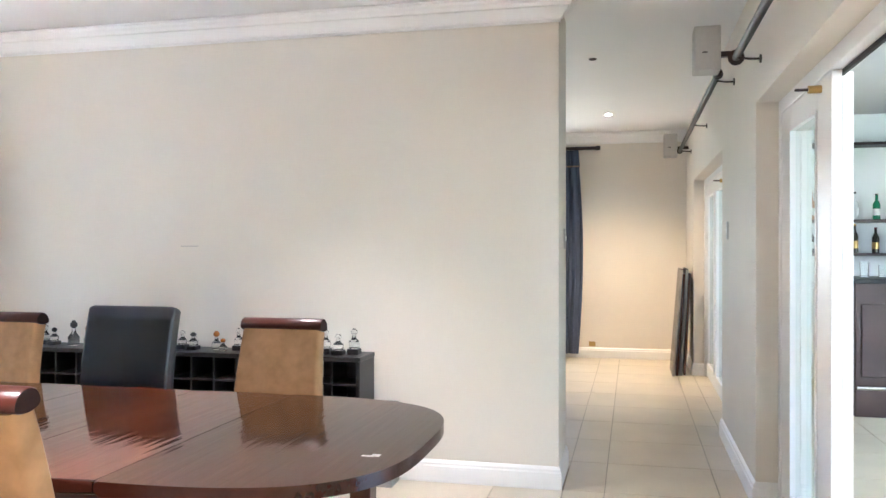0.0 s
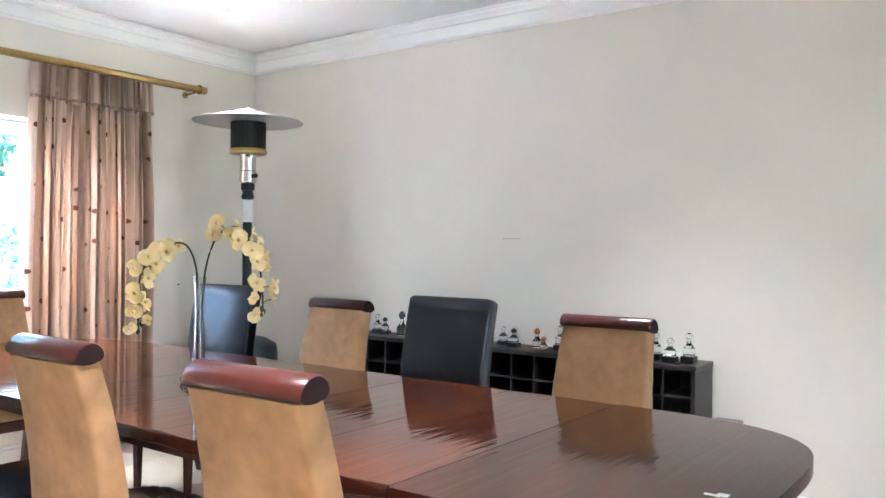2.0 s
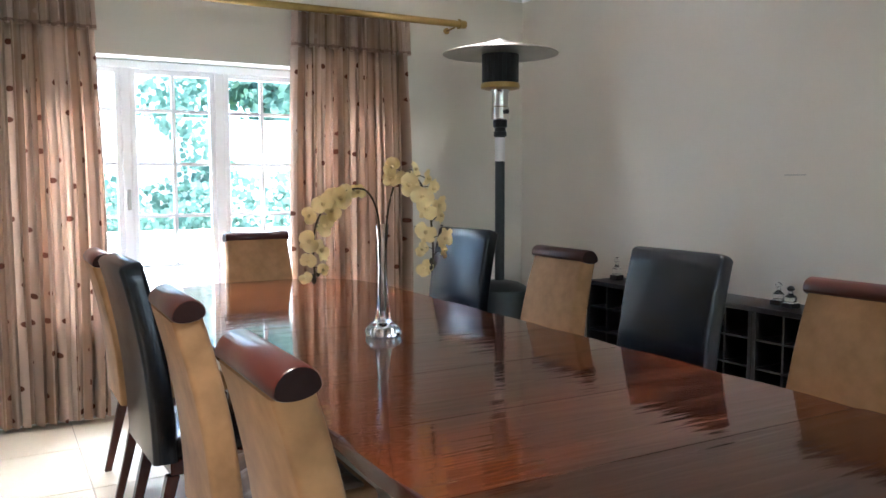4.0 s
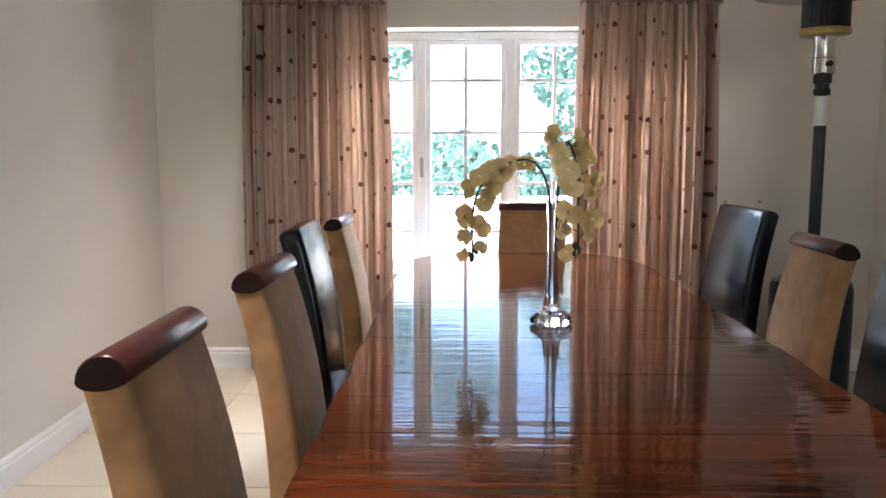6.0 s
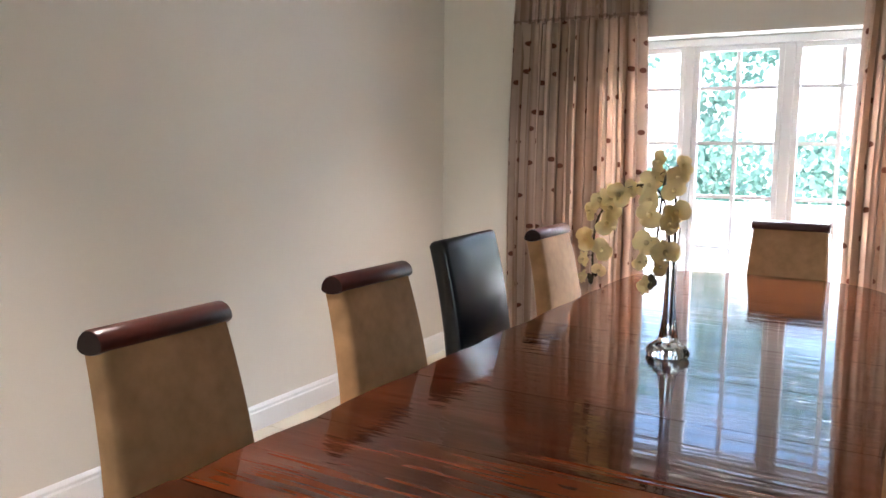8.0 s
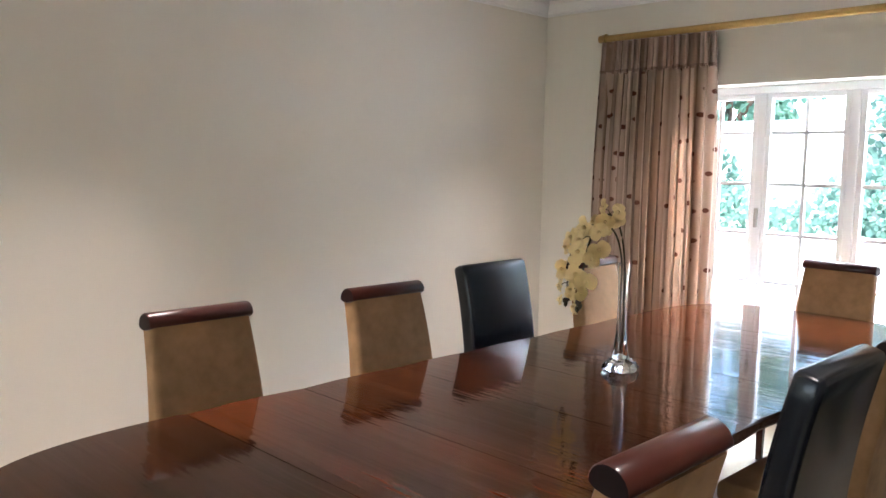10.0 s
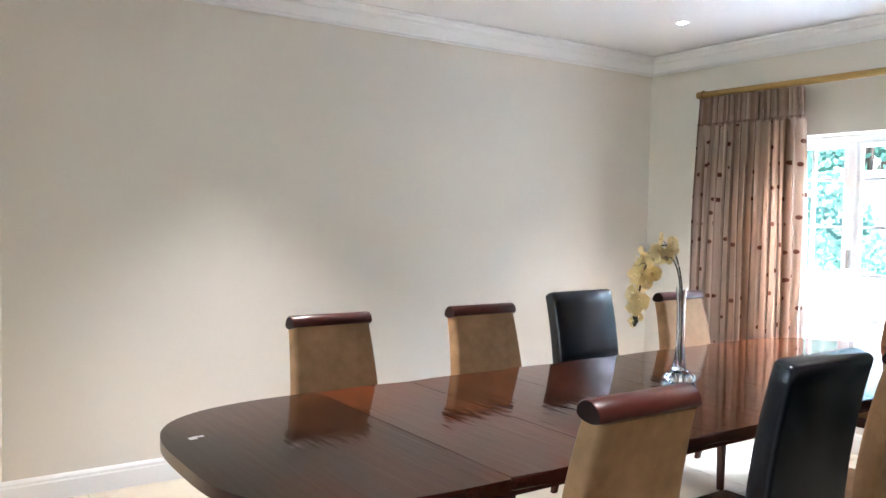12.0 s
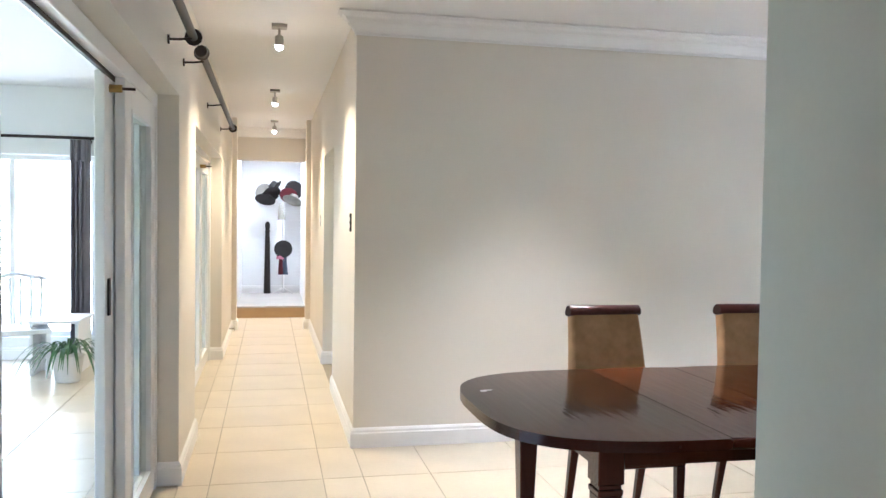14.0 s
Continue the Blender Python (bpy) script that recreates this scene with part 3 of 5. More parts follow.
for sx in (-1, 1):
    for sy in (-1, 1):
        bm = bmesh.new()
        cx, cy = sx * 1.66, sy * 0.43
        for h0, h1, z0, z1 in ((0.047, 0.047, 0.58, 0.7215), (0.040, 0.040, 0.562, 0.58), (0.046, 0.044, 0.54, 0.562), (0.042, 0.026, 0.0, 0.54)):
            top, low = (h0, h1)
            v = [bm.verts.new((cx + dx * (h1 if z == z0 else h0), cy + dy * (h1 if z == z0 else h0), z)) for z in (z0, z1) for dx, dy in ((-1, -1), (1, -1), (1, 1), (-1, 1))]
            for f in ((3, 2, 1, 0), (4, 5, 6, 7), (0, 1, 5, 4), (1, 2, 6, 5), (2, 3, 7, 6), (3, 0, 4, 7)):
                bm.faces.new([v[j] for j in f])
        part("leg", soft(bm, 0.003, 1), DARKWOOD, table, "tapered square wooden leg")
part("paint_fleck", soft(boxes((1.880, 1.915, -0.230, -0.217, 0.7602, 0.7612), (1.905, 1.930, -0.225, -0.200, 0.7602, 0.7612)), 0.0003, 1), PAPER, table, "small pale scratched mark")


# ---- chairs ----
def slab(sections, round_=0.018, n=4):
    """A padded slab through rounded rectangles: (y, z, half width, half depth, lean)."""
    bm = bmesh.new()
    rings = []
    for y, z, hw, hd, lean in sections:
        ring = []
        r = min(round_, hw * 0.9, hd * 0.9)
        for cx, cy, a0 in ((hw - r, hd - r, 0), (-hw + r, hd - r, 90), (-hw + r, -hd + r, 180), (hw - r, -hd + r, 270)):
            for k in range(n + 1):
                a = radians(a0 + 90 * k / n)
                u, v = cx + r * math.cos(a), cy + r * math.sin(a)
                ring.append(bm.verts.new((u, y + v * math.cos(lean), z + v * math.sin(lean))))
        rings.append(ring)
    m = len(rings[0])
    for a, b in zip(rings, rings[1:]):
        for k in range(m):
            bm.faces.new((a[k], a[(k + 1) % m], b[(k + 1) % m], b[k]))
    bm.faces.new(rings[0][::-1])
    bm.faces.new(rings[-1])
    return bm


def chair(cover, roll, label, group="chairs round the table"):
    """A high-backed dining chair that faces +y, its origin on the floor under the seat."""
    ob = thing("dining_chair", 0, 0, 0, label, "chair", group)
    curve = []
    for k in range(13):
        u = k / 12
        z = 0.40 + (0.590 if roll else 0.655) * u
        y = -0.175 - 0.015 * u - 0.075 * u ** 2.2
        curve.append((y, z, (0.214 - 0.034 * u) if roll else 0.225, 0.042 - 0.004 * u, 0.25 * u))
    if not roll:
        y, z, hw, hd, lean = curve[-1]
        curve += [(y - 0.002, z + 0.010, hw - 0.006, hd - 0.006, lean), (y - 0.003, z + 0.015, hw - 0.016, hd - 0.014, lean)]
    part("backrest", slab(curve), cover, ob, smooth=50)
    if roll:
        bm = bmesh.new()
        rings = []
        for x in (-0.188, -0.184, 0.184, 0.188):
            k0 = 0.93 if abs(x) > 0.186 else 1.0
            ring = []
            for k in range(20):
                a = 2 * math.pi * k / 20
                ry, rz = 0.043 * math.cos(a), 0.040 * math.sin(a)
                if rz < 0:
                    rz *= 0.45
                ring.append(bm.verts.new((x, -0.262 + k0 * ry, 0.998 + k0 * rz + 0.10 * ry)))
            rings.append(ring)
        for a, b in zip(rings, rings[1:]):
            for k in range(20):
                bm.faces.new((a[k], a[(k + 1) % 20], b[(k + 1) % 20], b[k]))
        bm.faces.new(rings[0][::-1])
        bm.faces.new(rings[-1])
        rail = part("top_rail", bm, ROLLWOOD, ob, "rounded polished mahogany top rail", smooth=40)
        rail.data.materials.append(ENDGRAIN)
        for f in rail.data.polygons:
            f.material_index = 1 if abs(f.normal.x) > 0.9 else 0
    else:
        part("piping", tube([(-0.218, -0.245, 1.062), (-0.210, -0.243, 1.066), (0.210, -0.243, 1.066), (0.218, -0.245, 1.062)], 0.006, 8), cover, ob, smooth=True)
    part("seat", soft(boxes((-0.218, 0.218, -0.17, 0.235, 0.405, 0.478)), 0.022, 4), cover, ob, smooth=60)
    part("seat_rail", soft(boxes((-0.208, 0.208, -0.16, 0.225, 0.35, 0.404)), 0.004, 1), DARKWOOD, ob, "dark wooden seat rail")
    for sx in (-1, 1):
        for front in (0, 1):
            y0, y1 = (0.205, 0.205) if front else (-0.15, -0.235)
            bm = bmesh.new()
            v = []
            for z, y, h in ((0.0, y1, 0.015), (0.349, y0, 0.021)):
                v += [bm.verts.new((sx * 0.185 + dx * h, y + dy * h, z)) for dx, dy in ((-1, -1), (1, -1), (1, 1), (-1, 1))]
            for f in ((3, 2, 1, 0), (4, 5, 6, 7), (0, 1, 5, 4), (1, 2, 6, 5), (2, 3, 7, 6), (3, 0, 4, 7)):
                bm.faces.new([v[j] for j in f])
            part("leg", soft(bm, 0.003, 1), DARKWOOD, ob, "slim dark wooden leg")
    return ob


TANLABEL = "tan suede high-backed dining chair with rounded mahogany top rail"
BLACKLABEL = "black leather high-backed dining chair, plain top"
CHAIRS = [(0.875, 1.540, 0, 1), (0.060, 1.545, -1, 1), (-0.66, 1.500, 2, 0), (-1.46, 1.515, 0, 1), (0.880, 2.775, 180, 1), (0.11, 2.815, 180, 0), (-0.555, 2.79, 179, 1), (-1.455, 2.86, 187, 0), (-2.13, 2.215, 270, 1)]
tan, black = chair(SUEDE, True, TANLABEL), chair(LEATHER, False, BLACKLABEL)
used = {0: False, 1: False}
for x, y, rz, kind in CHAIRS:
    src = tan if kind else black
    if used[kind]:
        copy_thing(src, pose(x, y, 0, 0, 0, rz))
    used[kind] = True
tan.matrix_world = pose(CHAIRS[0][0], CHAIRS[0][1], 0, 0, 0, CHAIRS[0][2])
black.matrix_world = pose(CHAIRS[2][0], CHAIRS[2][1], 0, 0, 0, CHAIRS[2][2])

bm = bmesh.new()
N = 26
grid = {}
for i in range(N + 1):
    for j in range(N + 1):
        u, v = i / N * 2 - 1, j / N * 2 - 1
        puff = (1 - abs(u) ** 6) * (1 - abs(v) ** 6)
        tuft = abs(math.sin(u * 4.7)) * abs(math.sin(v * 4.7))
        z = 0.05 * puff * (0.25 + 0.75 * tuft ** 0.6) + 0.014 * noise.noise(Vector((u * 6, v * 6, 1))) * puff
        grid[i, j, 1] = bm.verts.new((u * 0.20, v * 0.19, 0.014 + z))
        grid[i, j, 0] = bm.verts.new((u * 0.20, v * 0.19, 0.001 + 0.004 * (1 - puff)))
for i in range(N):
    for j in range(N):
        for k in (0, 1):
            bm.faces.new([grid[i + a, j + b, k] for a, b in ((0, 0), (1, 0), (1, 1), (0, 1))])
for i in range(N):
    for q in ((0, 1), (N, 1)):
        bm.faces.new((grid[i, q[0], 0], grid[i + 1, q[0], 0], grid[i + 1, q[0], 1], grid[i, q[0], 1]))
        bm.faces.new((grid[q[0], i, 0], grid[q[0], i + 1, 0], grid[q[0], i + 1, 1], grid[q[0], i, 1]))
solo("seat_cushion", bm, PAD, "crinkled glossy brown tufted cushion on a dining chair seat", "cushion", at=(0.065, 1.545, 0.479), smooth=70)


# ---- curtains and rods ----
def curtain(name, x, y0, y1, z0, z1, cloth, heading, label, folds, along="y", depth=0.052, pinch=0.0, seed=1, head_h=0.20):
    """A hanging curtain of pleated cloth with a thickness, and its gathered heading."""
    ob = thing(name, x if along == "y" else (y0 + y1) / 2, (y0 + y1) / 2 if along == "y" else x, z0, label, "curtain")
    rnd = random.Random(seed)
    width = y1 - y0
    phase = [rnd.uniform(-0.9, 0.9) for _ in range(folds)]
    amp = [rnd.uniform(0.45, 1.3) for _ in range(folds)]
    phase.append(phase[0])
    amp.append(amp[0])

    def sheet(za, zb, rows, d, lift, pleats):
        cols = pleats * 12
        bm = bmesh.new()
        uv = bm.loops.layers.uv.new("UVMap")
        rows_v, back_v, uvs = [], [], {}
        for j in range(rows + 1):
            z = za + (zb - za) * j / rows
            down = (z1 - z) / (z1 - z0)
            s = 0.0
            prev = None
            rv, bv = [], []
            for i in range(cols + 1):
                t = i / cols
                f = t * pleats
                k = int(f) % folds
                a = amp[k] + (amp[k + 1] - amp[k]) * (f % 1.0)
                p = phase[k] + (phase[k + 1] - phase[k]) * (f % 1.0)
                grow = 0.55 + 0.45 * min(1, down * 3)
                w = math.sin(2 * math.pi * f + p + 0.5 * down) * d * a * grow + 0.30 * d * math.sin(2 * math.pi * 2.37 * f + 2.1 * p + 1.2 * down) * (0.4 + 0.6 * a) + 0.012 * math.sin(5.3 * f + 3 * down)
                sway = pinch * math.sin(math.pi * min(1, down)) * (t - 0.5)
                yy = (t - 0.5) * width * (1 - 0.04 * (1 - down)) + 0.014 * math.sin(4 * math.pi * f + p) + sway
                pt = Vector((w + lift, yy, z - z0)) if along == "y" else Vector((yy, -w - lift, z - z0))
                if prev is not None:
                    s += (pt - prev).length * 1.0
                prev = pt
                v = bm.verts.new(pt)
                off = Vector((-0.004, 0, 0)) if along == "y" else Vector((0, 0.004, 0))
                w2 = bm.verts.new(pt + off)
                uvs[v] = uvs[w2] = (t * width * 1.6, z)
                rv.append(v)
                bv.append(w2)
            rows_v.append(rv)
            back_v.append(bv)
        faces = []
        for j in range(rows):
            for i in range(cols):
                faces.append(bm.faces.new((rows_v[j][i], rows_v[j][i + 1], rows_v[j + 1][i + 1], rows_v[j + 1][i])))
                faces.append(bm.faces.new((back_v[j][i + 1], back_v[j][i], back_v[j + 1][i], back_v[j + 1][i + 1])))
        for j in range(rows):
            for i in (0, cols):
                faces.append(bm.faces.new((rows_v[j][i], rows_v[j + 1][i], back_v[j + 1][i], back_v[j][i])))
        for i in range(cols):
            for j in (0, rows):
                faces.append(bm.faces.new((rows_v[j][i], back_v[j][i], back_v[j][i + 1], rows_v[j][i + 1])))
        for f in faces:
            for lp in f.loops:
                lp[uv].uv = uvs[lp.vert]
        return bm
    part("curtain_panel", sheet(z0, z1 - head_h, 26, depth, 0, folds), cloth, ob, smooth=70)
    part("curtain_heading", sheet(z1 - head_h - 0.012, z1, 6, depth * 0.8, 0.002, folds + 3), heading, ob, "gathered darker curtain heading", smooth=70)
    part("heading_tape", sheet(z1 - head_h - 0.004, z1 - head_h + 0.014, 1, depth * 0.8, 0.006, folds + 3), TAPE, ob, "dark stitched line under the heading", smooth=70)
    return ob


def rod(name, x, y0, y1, z, r, metal, label, wall, brackets, along="y", end=0.028, at=0.0):
    """A curtain pole with end knobs and wall brackets; along y at x, or along x at y."""
    def P(a, b, c):
        return (a, b, c) if along == "y" else (b, a, c)
    ob = thing(name, 0, 0, 0, label, "curtain rod")
    part("pole", tube([P(x, y0, z), P(x, (y0 + y1) / 2, z), P(x, y1, z)], r, 14), metal, ob, smooth=True)
    for y, s in ((y0, -1), (y1, 1)):
        part("finial", tube([P(x, y, z), P(x, y + s * 0.006, z), P(x, y + s * 0.01, z), P(x, y + s * 0.035, z), P(x, y + s * 0.05, z)], end, 12, taper=0.75), metal, ob, smooth=30)
    for y in brackets:
        part("bracket", tube([P(wall, y, z - 0.03), P((wall + x) / 2, y, z - 0.028), P(x, y, z - r)], 0.006, 8), metal, ob)
        part("bracket_plate", tube([P(wall, y, z - 0.03), P(wall + (0.008 if x > wall else -0.008), y, z - 0.03)], 0.022, 12), metal, ob)
    return ob


curtain("curtain", -2.48, 0.56, 1.40, 0.03, 2.352, CLOTH, HEADING, "dusty pink floor-length curtain with rows of brown dots", 14, seed=3, pinch=0.05)
curtain("curtain", -2.48, 2.48, 3.28, 0.03, 2.352, CLOTH, HEADING, "dusty pink floor-length curtain with rows of brown dots", 14, seed=8, pinch=0.05)
rod("curtain_rod", -2.48, 0.60, 3.65, 2.378, 0.023, BRASS, "aged brass curtain pole above the garden window", XW, (0.72, 3.62), end=0.034)
rod("curtain_rod", 2.89, 0.98, 4.10, 2.32, 0.020, IRON, "dark iron curtain pole above the glazed doors", XE, (1.05, 2.5, 4.02), end=0.042)
rod("curtain_rod", 2.89, -3.28, 0.50, 2.34, 0.020, IRON, "dark iron curtain pole above the passage doors", XE, (0.36, -1.4, -3.1), end=0.042)
rod("curtain_rod", 2.89, 5.0, 9.1, 2.42, 0.020, IRON, "dark iron curtain pole above the foyer doors", XE, (5.1, 7.0, 8.9), end=0.032)
rod("curtain_rod", 9.60, 0.0, 1.95, 2.54, 0.020, IRON, "dark iron curtain pole above the foyer window", YF, (0.2, 1.7), along="x", end=0.032)
curtain("curtain", 9.60, 1.30, 1.74, 0.06, 2.518, BLUECLOTH, BLUECLOTH, "dark slate blue curtain beside the foyer window", 6, along="x", seed=5, pinch=0.12)

# ---- patio heater ----
heater = thing("patio_heater", -1.92, 3.615, 0, "tall black and steel gas patio heater with a round reflector", "patio heater")
part("base_drum", lathe([(0.20, 0.0), (0.215, 0.01), (0.215, 0.03), (0.20, 0.045), (0.20, 0.62), (0.19, 0.66), (0.12, 0.70), (0.045, 0.715)], 32), DRUM, heater, "dark gas cylinder housing", smooth=35)
part("pole", lathe([(0.030, 0.71), (0.030, 1.60)], 18), DRUM, heater, smooth=35)
part("label", lathe([(0.0315, 1.45), (0.0315, 1.596)], 18), PAPER, heater, "white sticker round the pole", smooth=35)
part("valve", lathe([(0.032, 1.60), (0.040, 1.605), (0.040, 1.63), (0.034, 1.635), (0.034, 1.655), (0.044, 1.66), (0.044, 1.70), (0.036, 1.705)], 18), BLACKMETAL, heater, "black valve collar", smooth=35)
part("gas_head", lathe([(0.050, 1.705), (0.055, 1.71), (0.055, 1.78), (0.050, 1.785), (0.050, 1.86), (0.06, 1.89)], 20), CHROME, heater, "steel burner neck", smooth=35)
part("knob", tube([(0.052, 0.0, 1.75), (0.08, 0.0, 1.75)], 0.014, 12), BLACKMETAL, heater)
part("burner_rim", lathe([(0.085, 1.885), (0.118, 1.893), (0.122, 1.91), (0.116, 1.925)], 28), BRASS, heater, "brassy burner rim", smooth=35)
part("burner_cage", lathe([(0.110, 1.926), (0.110, 2.10), (0.06, 2.115)], 28), BLACKMETAL, heater, "black mesh burner cage", smooth=35)
bm = bmesh.new()
for k in range(28):
    a = 2 * math.pi * k / 28
    box(bm, 0.1105 * math.cos(a) - 0.0015, 0.1105 * math.cos(a) + 0.0015, 0.1105 * math.sin(a) - 0.0015, 0.1105 * math.sin(a) + 0.0015, 1.927, 2.10)
part("cage_bars", bm, BLACKMETAL, heater)
part("reflector", lathe([(0.350, 2.098), (0.353, 2.102), (0.340, 2.110), (0.22, 2.138), (0.10, 2.156), (0.09, 2.160), (0.085, 2.175), (0.02, 2.178), (0.02, 2.190), (0.008, 2.196)], 48), STEEL, heater, "round metal heat reflector", smooth=35)

# ---- bottle rack ----
def bottle_rack(x, cols, label):
    ob = thing("bottle_rack", x, 4.105, 0, label, "bottle rack", "racks along the wall")
    w, h, hd = 1.205, 0.737, 0.13
    part("side_panel", soft(boxes((-w / 2, -w / 2 + 0.022, -hd, hd, 0, h - 0.026)), 0.002, 1), BLACK, ob)
    part("side_panel", soft(boxes((w / 2 - 0.022, w / 2, -hd, hd, 0, h - 0.026)), 0.002, 1), BLACK, ob)
    part("top_board", soft(boxes((-w / 2 - 0.004, w / 2 + 0.004, -hd - 0.004, hd, h - 0.025, h)), 0.003, 1), BLACK, ob)
    part("back_board", boxes((-w / 2 + 0.022, w / 2 - 0.022, hd - 0.012, hd, 0.03, h - 0.026)), BLACK, ob)
    part("plinth", boxes((-w / 2 + 0.022, w / 2 - 0.022, -hd + 0.015, hd - 0.013, 0, 0.03)), BLACK, ob)
    inner = w - 0.044
    for r in range(5):
        z = 0.031 + r * 0.136
        part("shelf", boxes((-inner / 2, inner / 2, -hd + 0.006, hd - 0.013, z, z + 0.010)), BLACK, ob)
    for c in range(1, cols):
        cx = -inner / 2 + inner * c / cols
        for r in range(5):
            z = 0.042 + r * 0.136
            part("divider", boxes((cx - 0.005, cx + 0.005, -hd + 0.008, hd - 0.013, z, z + 0.1245)), BLACK, ob)
    return ob


bottle_rack(-0.904, 8, "black lacquered low bottle rack with square cubbies")
bottle_rack(0.303, 8, "black lacquered low bottle rack with square cubbies")
solo("storage_box", soft(boxes((-0.065, 0.065, -0.08, 0.08, 0, 0.46)), 0.006), HATGREY, "small pale grey box on the floor against the wall", "box", at=(1.0, 4.14, 0.001))


def decanter(x, y, h, r, base, top, label, kind="crystal_bottle", glass=None):
    glass = glass or GLASS
    ob = thing(kind, x, y, 0.7375, label, "bottle")
    if base:
        part("base", soft(boxes((-r * 1.1, r * 1.1, -r * 1.1, r * 1.1, 0, h * 0.22)), 0.003, 1), base, ob, "dark square base")
    z = h * 0.222 if base else 0
    part("body", lathe([(r * 0.7, z), (r, z + h * 0.04), (r, z + h * 0.26), (r * 0.4, z + h * 0.40), (r * 0.32, z + h * 0.52)], 16), glass, ob, smooth=35)
    part("stopper", lathe([(r * 0.30, z + h * 0.522), (r * 0.62, z + h * 0.58), (r * 0.66, z + h * 0.66), (r * 0.25, z + h * 0.76)], 14), top, ob, smooth=35)
    return ob


CRYSTAL = [(0.83, 4.10, 0.150, 0.030, BLACK, GLASS), (0.745, 4.07, 0.120, 0.030, BLACK, GLASS), (0.655, 4.11, 0.140, 0.027, BLACK, GLASS), (0.10, 4.12, 0.135, 0.027, BLACK, GLASS), (0.02, 4.08, 0.095, 0.024, None, AMBER), (-0.05, 4.13, 0.145, 0.028, None, AMBER),
           (-0.18, 4.09, 0.105, 0.028, BLACK, BLACK), (-0.27, 4.12, 0.110, 0.026, BLACK, GLASS), (-0.93, 4.13, 0.165, 0.028, None, AMBER), (-1.01, 4.10, 0.205, 0.034, None, BLACK), (-1.15, 4.10, 0.110, 0.026, BLACK, BLACK), (-1.23, 4.12, 0.125, 0.026, BLACK, GLASS), (-1.40, 4.11, 0.14, 0.027, BLACK, GLASS)]
for x, y, h, r, b, t in CRYSTAL:
    decanter(x, y, h, r, b, t, "small crystal scent bottle on a dark base on the rack" if b else "small crystal scent bottle with coloured stopper on the rack")
ball = thing("glass_ornament", 0.235, 4.13, 0.7375, "small pale pink glass disc on a stand", "ornament")
part("foot", lathe([(0.03, 0), (0.03, 0.006), (0.008, 0.012), (0.006, 0.05)], 14), AMBER, ball, smooth=35)
part("disc", lathe([(0.005, 0.051), (0.035, 0.065), (0.050, 0.095), (0.035, 0.128), (0.005, 0.140)], 20), GLASS, ball, smooth=50)

# ---- vase with orchids ----
vase = thing("vase", -0.414, 2.113, 0.7605, "tall clear glass trumpet vase with a heavy fluted foot", "vase")
part("vase_foot", lathe([(0.040, 0), (0.062, 0.004), (0.066, 0.016), (0.058, 0.030), (0.040, 0.044), (0.034, 0.050)], 48, flute=0.10), GLASS, vase, "thick fluted glass foot", smooth=50)
part("vase_body", lathe([(0.033, 0.0505), (0.026, 0.09), (0.019, 0.15), (0.0165, 0.25), (0.018, 0.34), (0.024, 0.412), (0.0215, 0.412), (0.0155, 0.34), (0.014, 0.25), (0.016, 0.15), (0.018, 0.09), (0.012, 0.06)], 32), GLASS, vase, smooth=50)


def petal(bm, length, width, angle, tilt, cup):
    rows, cols = 5, 4
    verts = []
    c, s = math.cos(angle), math.sin(angle)
    for i in range(rows + 1):
        u = i / rows
        w = width * math.sin(math.pi * (0.12 + 0.80 * u)) ** 0.7
        row = []
        for j in range(cols + 1):
            v = j / cols * 2 - 1
            x = length * u
            y = v * w
            z = tilt * length * u + cup * (v * v) * w - 0.25 * length * u * u + 0.002 * math.sin(9 * v + 5 * u)
            row.append(bm.verts.new((x * c - y * s, x * s + y * c, z)))
        verts.append(row)
    for i in range(rows):
        for j in range(cols):
            bm.faces.new((verts[i][j], verts[i][j + 1], verts[i + 1][j + 1], verts[i + 1][j]))


def flower_mesh(scale, seed):
    rnd = random.Random(seed)
    bm = bmesh.new()
    for k, (ln, wd) in enumerate(((0.046, 0.034), (0.040, 0.017), (0.040, 0.017), (0.046, 0.034), (0.040, 0.018))):
        a = radians((10, 90, 218, 170, 322)[k]) + rnd.uniform(-0.15, 0.15)
        petal(bm, ln * scale, wd * scale, a, rnd.uniform(0.0, 0.35), 0.25)
    lathe([(0.004 * scale, -0.002), (0.009 * scale, 0.004), (0.007 * scale, 0.014), (0.003 * scale, 0.018)], 8, bm)
    bmesh.ops.solidify(bm, geom=list(bm.faces), thickness=0.0006)
    me = finish("flower", bm, PETAL, 70)
    return me


FLOWERS = [flower_mesh(s, k) for k, s in enumerate((0.76, 0.88, 0.68, 0.55))]


def bezier(pts, n):
    """A smooth line through the points."""
    out = []
    P = [Vector(p) for p in pts]
    P = [P[0] * 2 - P[1]] + P + [P[-1] * 2 - P[-2]]
    for i in range(1, len(P) - 2):
        for k in range(n):
            t = k / n
            a, b, c, d = P[i - 1:i + 3]
            out.append(0.5 * ((2 * b) + (c - a) * t + (2 * a - 5 * b + 4 * c - d) * t * t + (3 * b - a - 3 * c + d) * t ** 3))
    return out + [P[-2]]


